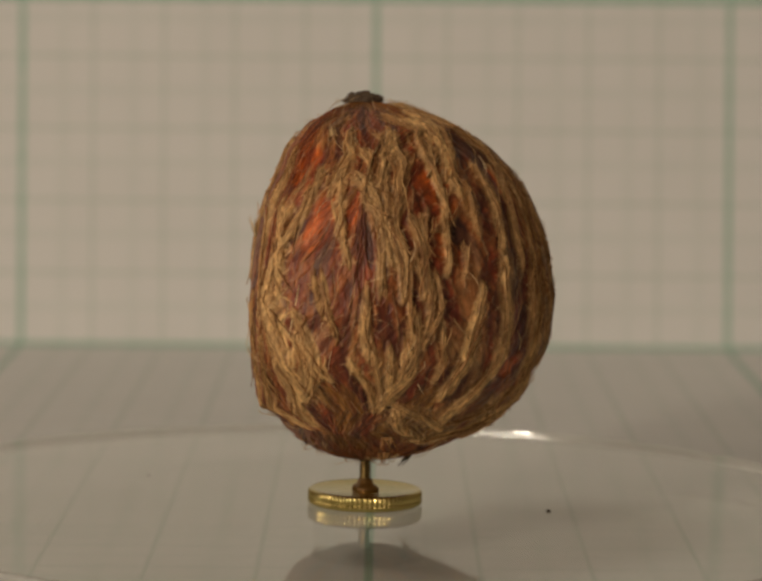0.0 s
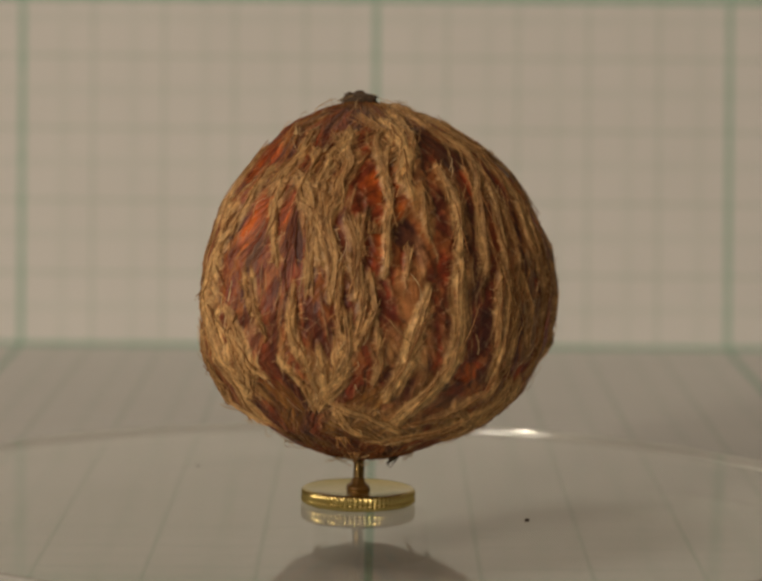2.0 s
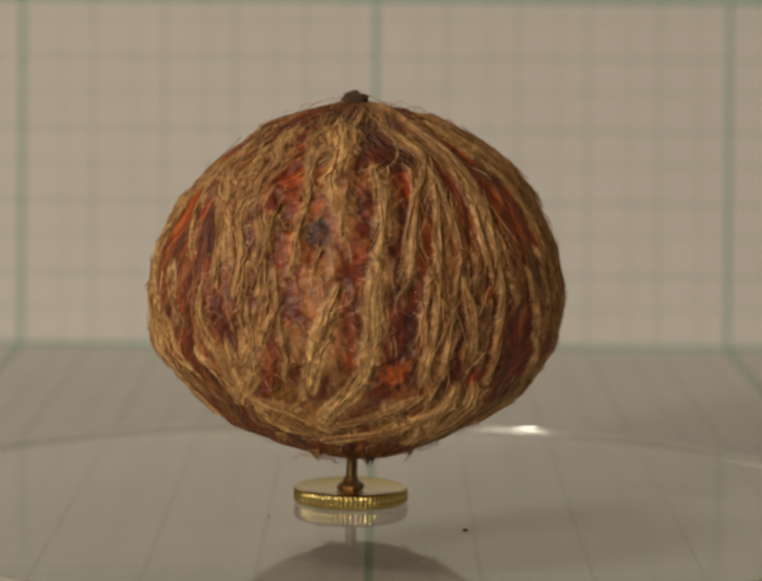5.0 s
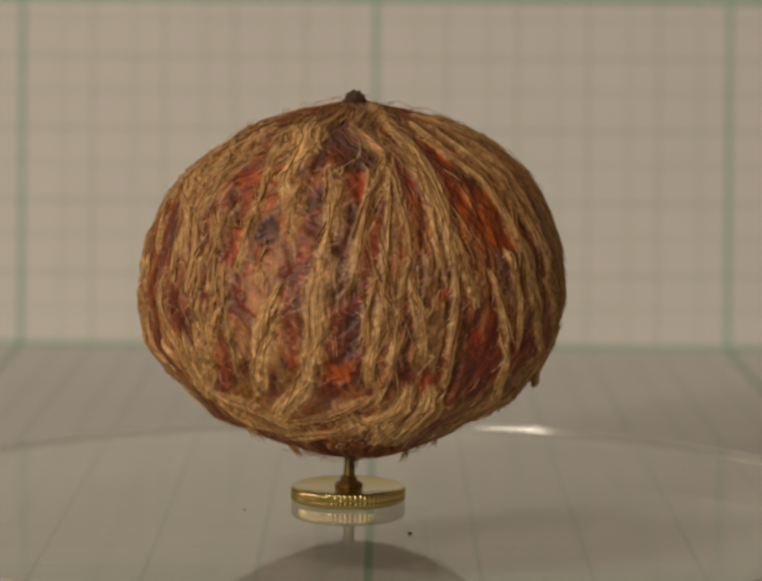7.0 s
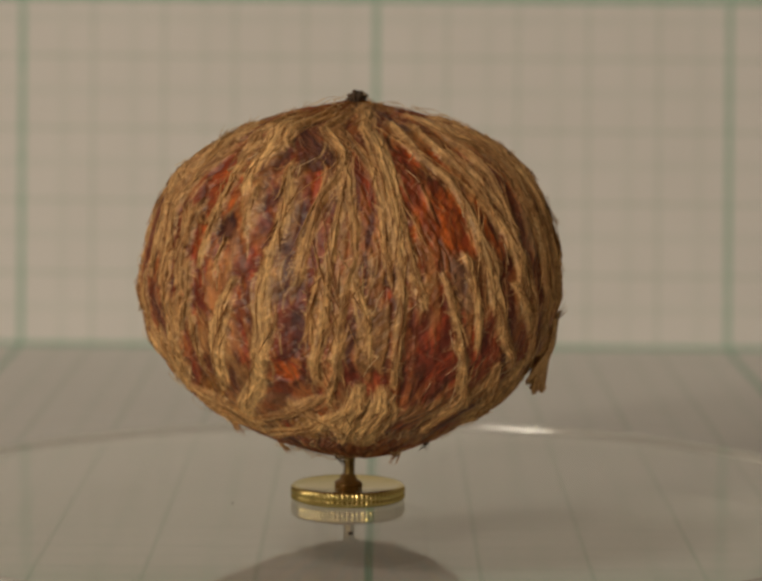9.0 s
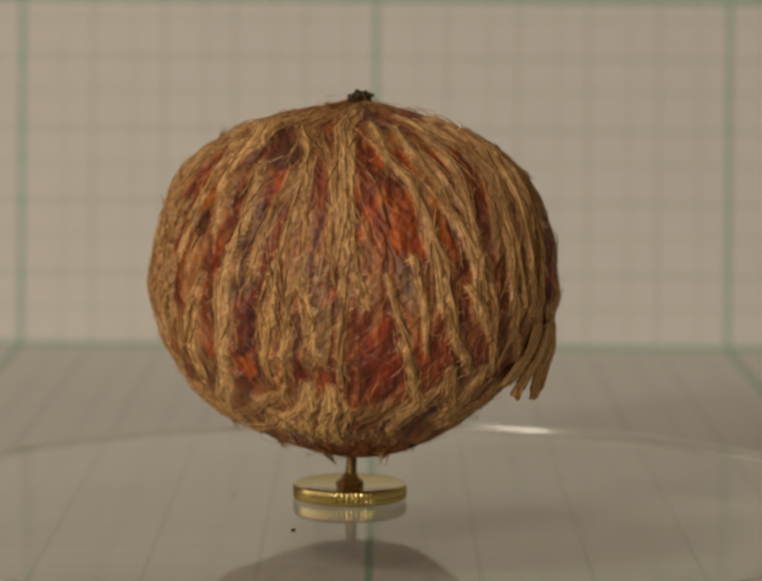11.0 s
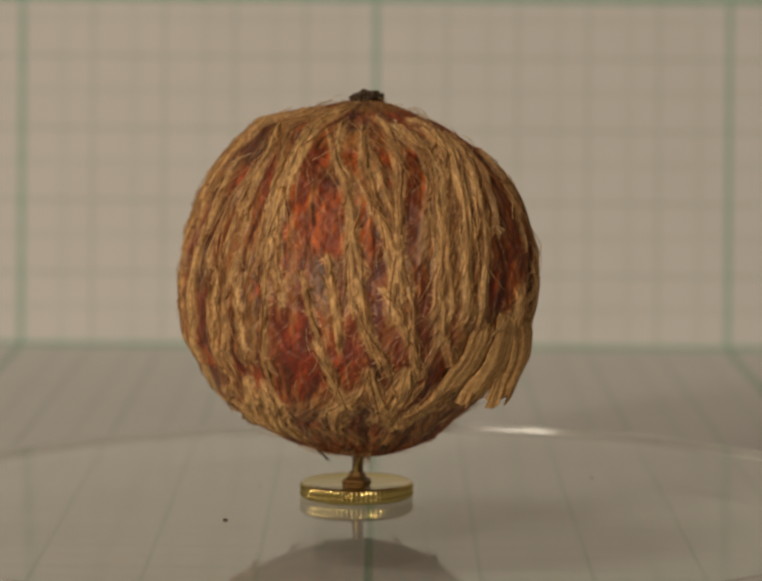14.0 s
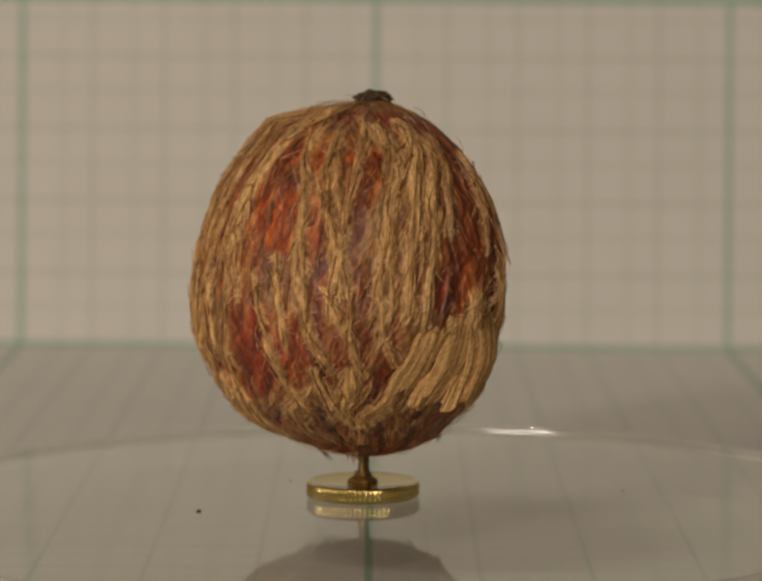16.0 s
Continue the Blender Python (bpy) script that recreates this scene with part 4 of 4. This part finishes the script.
def fibres():
    """Thin fibres that lie along the strips, loose and curling up at their ends."""
    rng = np.random.RandomState(61)
    verts, faces, ways = [], [], []
    for strip in STRIPS:
        ss, ph, run = strip_path(strip)
        for _ in range(int(4 + 6 * strip[0] + 0.5 * run)):
            n = 11
            u = np.linspace(0, 1, n)
            span = rng.uniform(0.2, 0.65)
            at = rng.uniform(-0.06, 1.06 - span) + span * u
            way = np.clip(np.interp(at, np.linspace(0, 1, 61), ss) + (at - np.clip(at, 0, 1)) * (ss[-1] - ss[0]), 0.006, 0.99)
            mid = np.interp(at, np.linspace(0, 1, 61), ph)
            rho = bend_radius(mid, way)
            steep = np.sqrt(1 + np.clip(np.gradient(mid) / np.maximum(np.gradient(way), 1e-4) * rho / 26.0, -2.5, 2.5) ** 2)
            across = np.clip(rng.normal(0, 0.30), -0.7, 0.7) * strip[0]
            angle = mid + (across * steep + rng.normal(0, 0.12) * (2 * u - 1) * span * run + rng.normal(0, 0.07) * np.sin(4 * u + rng.uniform(0, 6))) / rho
            fray = np.clip((np.abs(2 * u - 1) - 0.5) / 0.5, 0, 1) ** 2
            out = rng.uniform(-0.04, 0.10) + 0.10 * ridges(angle, way, 4) + fray * rng.uniform(-0.10, 0.16)
            half = rng.uniform(0.014, 0.036) * np.clip(1.12 - np.abs(2 * u - 1) ** rng.uniform(1.6, 4), 0.10, 1) * steep / rho
            a, b, c = nut_point(angle - half, way, out), nut_point(angle + half, way, out), nut_point(angle, way, out + 0.035)
            base = len(verts)
            for i in range(n):
                verts += [a[i], b[i], c[i]]
                ways += [(angle[i], way[i])] * 3
            for i in range(n - 1):
                q = base + 3 * i
                faces += [(q + k, q + (k + 1) % 3, q + 3 + (k + 1) % 3, q + 3 + k) for k in range(3)]
            faces += [(base, base + 2, base + 1), (base + 3 * n - 3, base + 3 * n - 2, base + 3 * n - 1)]
    return verts, faces, ways


def husk_strip(parent, strip, seed, colour):
    """One strip of husk: a thin curved band with ragged edges and torn ends, a little proud of the seed; it carries the woven colour of its place."""
    rng = np.random.RandomState(seed)
    ss, ph, run = strip_path(strip)
    n, m = max(24, int(run * 11)), 15
    u, v = np.meshgrid(np.linspace(0, 1, n), np.linspace(-1, 1, m), indexing="ij")
    jag = lambda: sum(w * np.sin(k * u[:, 0] * run + rng.uniform(0, 6.28)) for k, w in ((1.1, 0.16), (2.7, 0.14), (5.9, 0.10), (11.0, 0.07)))
    finger = 0.5 * np.sin(5 * v[0] + rng.uniform(0, 6)) + 0.35 * np.sin(11 * v[0] + rng.uniform(0, 6))
    low, high = 0.10 * (0.5 + finger) * min(1, 2 / run), 0.10 * (0.5 + np.roll(finger, 5)) * min(1, 2 / run)
    at = low + u * (1 - low - high)
    way = np.interp(at, np.linspace(0, 1, 61), ss)
    mid = np.interp(at, np.linspace(0, 1, 61), ph)
    rho = bend_radius(mid, way)
    steep = np.sqrt(1 + np.clip(np.gradient(ph) / np.maximum(np.gradient(ss), 1e-4) * 6.0 / 26.0, -2.5, 2.5) ** 2)
    steep = np.interp(at, np.linspace(0, 1, 61), steep)
    body = np.clip(np.minimum(u, 1 - u) * run / 1.2, 0, 1) ** 0.6
    left, right = (0.78 + jag())[:, None], (0.78 + jag())[:, None]
    wide = np.where(v < 0, left, right) * (0.30 + 0.70 * body) * strip[0] * 0.5
    angle = mid + v * wide * steep / rho
    crest = sum(w * np.sin(k * v + rng.uniform(0, 6.28) + 1.2 * np.sin(0.8 * u * run + k)) for k, w in ((4, 0.018), (9, 0.014), (17, 0.008)))
    lip = np.clip((1 - np.abs(v)) / 0.22, 0, 1) * np.clip(np.minimum(u, 1 - u) * run / 0.25, 0, 1)
    out = 0.10 * ridges(angle, way, 4) - 0.16 + 0.22 * lip ** 0.7 + crest * lip
    top = nut_point(angle, way, out).reshape(-1, 3)
    under = nut_point(angle, way, np.minimum(out - 0.05, -0.25)).reshape(-1, 3)
    grid = np.arange(n * m).reshape(n, m)
    a, b, c, d = grid[:-1, :-1].ravel(), grid[:-1, 1:].ravel(), grid[1:, 1:].ravel(), grid[1:, :-1].ravel()
    off = n * m
    faces = np.stack([a, b, c, d], -1).tolist() + (np.stack([d, c, b, a], -1) + off).tolist()
    ring = np.concatenate([grid[0, :], grid[1:, -1], grid[-1, -2::-1], grid[-2:0:-1, 0]])
    faces += [(int(p), int(p + off), int(q + off), int(q)) for p, q in zip(ring, np.roll(ring, -1))]
    me = mesh_of("husk_strip", np.concatenate([top, under]), faces, SEED)
    angle2, way2 = np.tile(angle.ravel(), 2), np.tile(way.ravel(), 2)
    with_grain(me, angle2, way2)
    me.attributes.new("cover", "FLOAT", "POINT").data.foreach_set("value", np.ones(2 * off, np.float32))
    j = np.clip(((way2 - 0.004) / 0.992 * (UP - 1)).round().astype(int), 0, UP - 1)
    i = (angle2 / (2 * math.pi) * ROUND).round().astype(int) % ROUND
    rgba = np.concatenate([np.clip(colour[j, i], 0, 1), np.ones((2 * off, 1))], -1)
    me.attributes.new("coat", "FLOAT_COLOR", "POINT").data.foreach_set("color", rgba.astype(np.float32).ravel())
    part("husk_strip", me, SEED, parent)


def hairs(count, seed):
    """Fine loose hairs that stand off the surface."""
    rng = np.random.RandomState(seed)
    verts, faces, ways = [], [], []
    for _ in range(count):
        phi, s = rng.uniform(0, 2 * math.pi), rng.uniform(0.05, 0.96)
        n = 7
        u = np.linspace(0, 1, n)
        r = max(1.2, float(np.interp(s, FINE, R_OF)))
        length = rng.uniform(0.35, 1.3)
        turn = rng.normal(0, 0.28)
        ss = np.clip(s + rng.choice([-1, 1]) * u * length / 26 * math.cos(turn), 0.01, 0.985)
        ph = phi + (u * length * math.sin(turn) + 0.25 * rng.normal() * u * u) / r
        out = -0.05 + rng.uniform(0.05, 0.32) * np.sin(u * rng.uniform(1.2, 3.0)) + 0.1 * ridges(ph, ss, 4)
        w = rng.uniform(0.010, 0.022)
        a, b, c = nut_point(ph - w / r, ss, out), nut_point(ph + w / r, ss, out), nut_point(ph, ss, out + 1.6 * w)
        base = len(verts)
        for i in range(n):
            verts += [a[i], b[i], c[i]]
            ways += [(ph[i], ss[i])] * 3
        for i in range(n - 1):
            q = base + 3 * i
            faces += [(q + k, q + (k + 1) % 3, q + 3 + (k + 1) % 3, q + 3 + k) for k in range(3)]
        faces += [(base, base + 2, base + 1), (base + 3 * n - 3, base + 3 * n - 2, base + 3 * n - 1)]
    return verts, faces, ways


def flap(parent):
    """A torn tongue of husk low on the nut: sheets that overlap, hold at the top and stand off, frayed, at the bottom."""
    rng = np.random.RandomState(41)
    for wide, top, low, stand in ((1.5, (6, 10.0), (359, 6.2), 0.35), (1.7, (16, 10.6), (9, 5.9), 0.75), (1.7, (27, 10.2), (20, 6.0), 1.30), (1.8, (39, 9.4), (32, 6.6), 0.35),
                                  (1.0, (12, 8.4), (6, 5.9), 0.90), (1.1, (22, 8.8), (15, 6.0), 1.35)):
        s0, s1 = float(way_of(low[1])), float(way_of(top[1]))
        n, m = 44, 29
        u, v = np.meshgrid(np.linspace(0, 1, n), np.linspace(-1, 1, m), indexing="ij")
        tooth = sum(w * np.sin(k * v + rng.uniform(0, 6.28)) for k, w in ((2.5, 0.5), (6, 0.5), (13, 0.35), (23, 0.2)))
        start = 0.08 + 0.055 * tooth
        at = start + u * (1 - start)
        way = s0 + (s1 - s0) * at
        mid = radians(low[0]) + (radians(top[0]) - radians(low[0]) + 2 * math.pi * (low[0] > 180)) * at
        jag = 1 + 0.10 * np.sin(7 * u + rng.uniform(0, 6)) + 0.07 * np.sin(17 * u + rng.uniform(0, 6))
        angle = mid + v * wide * 0.5 * jag * (0.70 + 0.30 * np.sin(2.6 * u + 0.3)) / np.clip(bend_radius(mid, way), 4.0, 9.0)
        thread = sum(w * np.sin(k * v + 1.4 * np.sin(2.2 * u + k) + rng.uniform(0, 6.28)) for k, w in ((5, 0.3), (12, 0.4), (21, 0.4), (37, 0.4)))
        out = -0.42 + 0.50 * np.clip(2.4 * (1 - u), 0, 1) + stand * (1 - u) ** 1.7 * (1 - 0.30 * v * v) + 0.018 * thread
        top_v, under = nut_point(angle, way, out).reshape(-1, 3), nut_point(angle, way, out - 0.07).reshape(-1, 3)
        grid = np.arange(n * m).reshape(n, m)
        a, b, c, d = grid[:-1, :-1].ravel(), grid[:-1, 1:].ravel(), grid[1:, 1:].ravel(), grid[1:, :-1].ravel()
        off = n * m
        faces = np.stack([a, b, c, d], -1).tolist() + (np.stack([d, c, b, a], -1) + off).tolist()
        ring = np.concatenate([grid[0, :], grid[1:, -1], grid[-1, -2::-1], grid[-2:0:-1, 0]])
        faces += [(int(p), int(p + off), int(q + off), int(q)) for p, q in zip(ring, np.roll(ring, -1))]
        me = mesh_of("husk_flap", np.concatenate([top_v, under]), faces, SEED)
        with_grain(me, np.tile(angle.ravel(), 2), np.tile(way.ravel(), 2))
        me.attributes.new("cover", "FLOAT", "POINT").data.foreach_set("value", np.ones(2 * off, np.float32))
        k = np.clip(0.55 + 0.40 * thread + 0.22 * rng.normal(size=thread.shape), 0, 1).ravel()[:, None]
        tone = np.tile(np.array((0.34, 0.145, 0.040)) * (1 - k) + np.array((0.78, 0.500, 0.205)) * k, (2, 1))
        me.attributes.new("coat", "FLOAT_COLOR", "POINT").data.foreach_set("color", np.concatenate([tone, np.ones((2 * off, 1))], -1).astype(np.float32).ravel())
        part("husk_flap", me, SEED, parent, "torn straw-coloured flap of husk")


def wisp(parent, deg, z, rise, seed, material, size=1.0):
    """A small torn tuft that stands off the surface: a few tapering hairs from one root. rise: up (1) or down (-1)."""
    rng = np.random.RandomState(seed)
    verts, faces, ways = [], [], []
    s0, phi0 = float(way_of(z)), radians(deg)
    for _ in range(9):
        n = 6
        u = np.linspace(0, 1, n)
        r = max(1.5, float(np.interp(s0, FINE, R_OF)))
        long = rng.uniform(0.5, 1.1) * size
        ss = np.clip(s0 + rise * u * long * rng.uniform(0.4, 1.0) / 26, 0.005, 0.995)
        ph = phi0 + (rng.uniform(-0.25, 0.25) + u * long * rng.normal(0, 0.25)) / r
        out = -0.08 + u * long * rng.uniform(0.3, 0.75)
        w = 0.075 * size * (1.05 - u)
        a, b, c = nut_point(ph - w / r, ss, out), nut_point(ph + w / r, ss, out), nut_point(ph, ss, out + 1.3 * w)
        base = len(verts)
        for i in range(n):
            verts += [a[i], b[i], c[i]]
            ways += [(ph[i], ss[i])] * 3
        for i in range(n - 1):
            q = base + 3 * i
            faces += [(q + k, q + (k + 1) % 3, q + 3 + (k + 1) % 3, q + 3 + k) for k in range(3)]
        faces += [(base, base + 2, base + 1), (base + 3 * n - 3, base + 3 * n - 2, base + 3 * n - 1)]
    part("husk_tuft", with_grain(mesh_of("husk_tuft", verts, faces, material), *zip(*ways)), material, parent)


def nut():
    top = new("husked_nut")
    tagged(top, "brown palm nut in shredded dry husk stuck on a pin", "nut")
    woven = weave()
    nut_body(top, woven)
    for name, label, material, made in (
            ("husk_thread", "fine pale threads of husk", HAIR, strands(40, 23, (0.8, 2.6), (0.04, 0.10), 0.05, 0.10, 0.30, 0.12)),
            ("husk_fibre", "dry straw-coloured fibres along the husk strips", HUSK, fibres()),
            ("loose_hair", "loose pale hairs standing off the nut", HAIR, hairs(260, 31))):
        v, f, ways = made
        ob = part(name, with_grain(mesh_of(name, v, f, material), *zip(*ways)), material, top, label)
        tagged(ob, kind="stuff")
    # the strips that stand off the surface, one by one
    for k, strip in enumerate(STRIPS):
        husk_strip(top, strip, 500 + k, woven[2])
    flap(top)
    for deg, z, rise, mat, size in ((108, 12.7, 1, HAIR, 0.9), (-72, 15.1, -1, HUSK, 0.7), (9, 8.6, 1, HAIR, 1.1), (220, 13.5, 1, HUSK, 0.7), (238, 13.3, 1, HUSK, 0.7), (220, 4.2, -1, HUSK, 0.8),
                                    (8, 13.4, -1, HAIR, 0.7), (-60, 11.0, -1, HUSK, 0.6), (70, 3.4, -1, TIP, 0.7), (-100, 2.7, -1, TIP, 0.8), (-35, 2.8, -1, HUSK, 0.8), (100, 2.9, -1, HUSK, 0.8),
                                    (215, 3.2, -1, HUSK, 0.8), (150, 5.0, -1, HUSK, 0.6), (-20, 3.3, -1, TIP, 0.6), (170, 17.2, 1, HAIR, 0.7), (205, 16.6, 1, HAIR, 0.9)):
        wisp(top, deg, z, rise, int(deg * 3 + z * 7 + 2000), mat, size)
    # stalk scar on the tip
    tip = nut_point(0.0, 0.999)
    rng = np.random.RandomState(8)
    bm = bmesh.new()
    bmesh.ops.create_icosphere(bm, subdivisions=4, radius=1.0)
    for w in bm.verts:
        k = 1 + 0.45 * noise.noise(w.co * 2.3) + 0.30 * noise.noise(w.co * 6.0)
        w.co = Vector((w.co.x * 0.40 * k, w.co.y * 0.80 * k, w.co.z * 0.30 * k)) * MM + Vector((tip[0] - 0.05 * MM, tip[1] + 0.2 * MM, tip[2] - 0.06 * MM))
    for q in bm.faces:
        q.smooth = True
    for _ in range(14):
        a, far, tall = rng.uniform(0, 6.28), rng.uniform(0.2, 0.8), rng.uniform(0.2, 0.45)
        m = Matrix.Translation((tip[0] + (0.5 * far * math.cos(a) - 0.05) * MM, tip[1] + (1.1 * far * math.sin(a) + 0.2) * MM, tip[2] + 0.06 * MM - 0.12 * far * MM)) @ pose(0, 0, 0, 40 * math.sin(a) * -far, 40 * math.cos(a) * far, 0)
        bmesh.ops.create_cone(bm, cap_ends=True, segments=7, radius1=0.11 * MM, radius2=0.01 * MM, depth=tall * MM, matrix=m)
    part("stalk_scar", bm, TIP, top, "dark ragged stalk scar on the tip")
    return top


def grit(name_at):
    """Specks of grit on the disc; they turn with it."""
    made = []
    for x, y, r in name_at:
        bm = bmesh.new()
        bmesh.ops.create_icosphere(bm, subdivisions=2, radius=r * MM)
        for w in bm.verts:
            w.co *= 1 + 0.35 * noise.noise(w.co * 9000)
            w.co.z *= 0.55
        bmesh.ops.translate(bm, verts=bm.verts, vec=(x * MM, y * MM, DISC_TOP + 0.4 * r * MM))
        ob = part("grit_speck", bm, DUST, None)
        made.append(tagged(ob, "tiny dark speck of grit lying on the clear disc", "grit", "grit on the disc"))
    return made


TABLE, PIN, NUT = turntable(), pin(), nut()
SPECKS = grit(((0.41, -8.19, 0.11), (1.66, 11.6, 0.055), (-6.0, -2.0, 0.05)))


# ---- what moves: all on the disc turns with it about the upright axis; the disc sits a little askew on it ----
def motions():
    for ob in [TABLE, PIN, NUT] + SPECKS:
        walk(ob, [(t, pose(0, 0, DISC_TOP, 0, 0, -TURN * (t - 8.0)) @ pose(0, 0, 0, TILT, 0, 0) @ pose(0, 0, -DISC_TOP)) for t in np.linspace(0.0, 16.0, 17)])


motions()
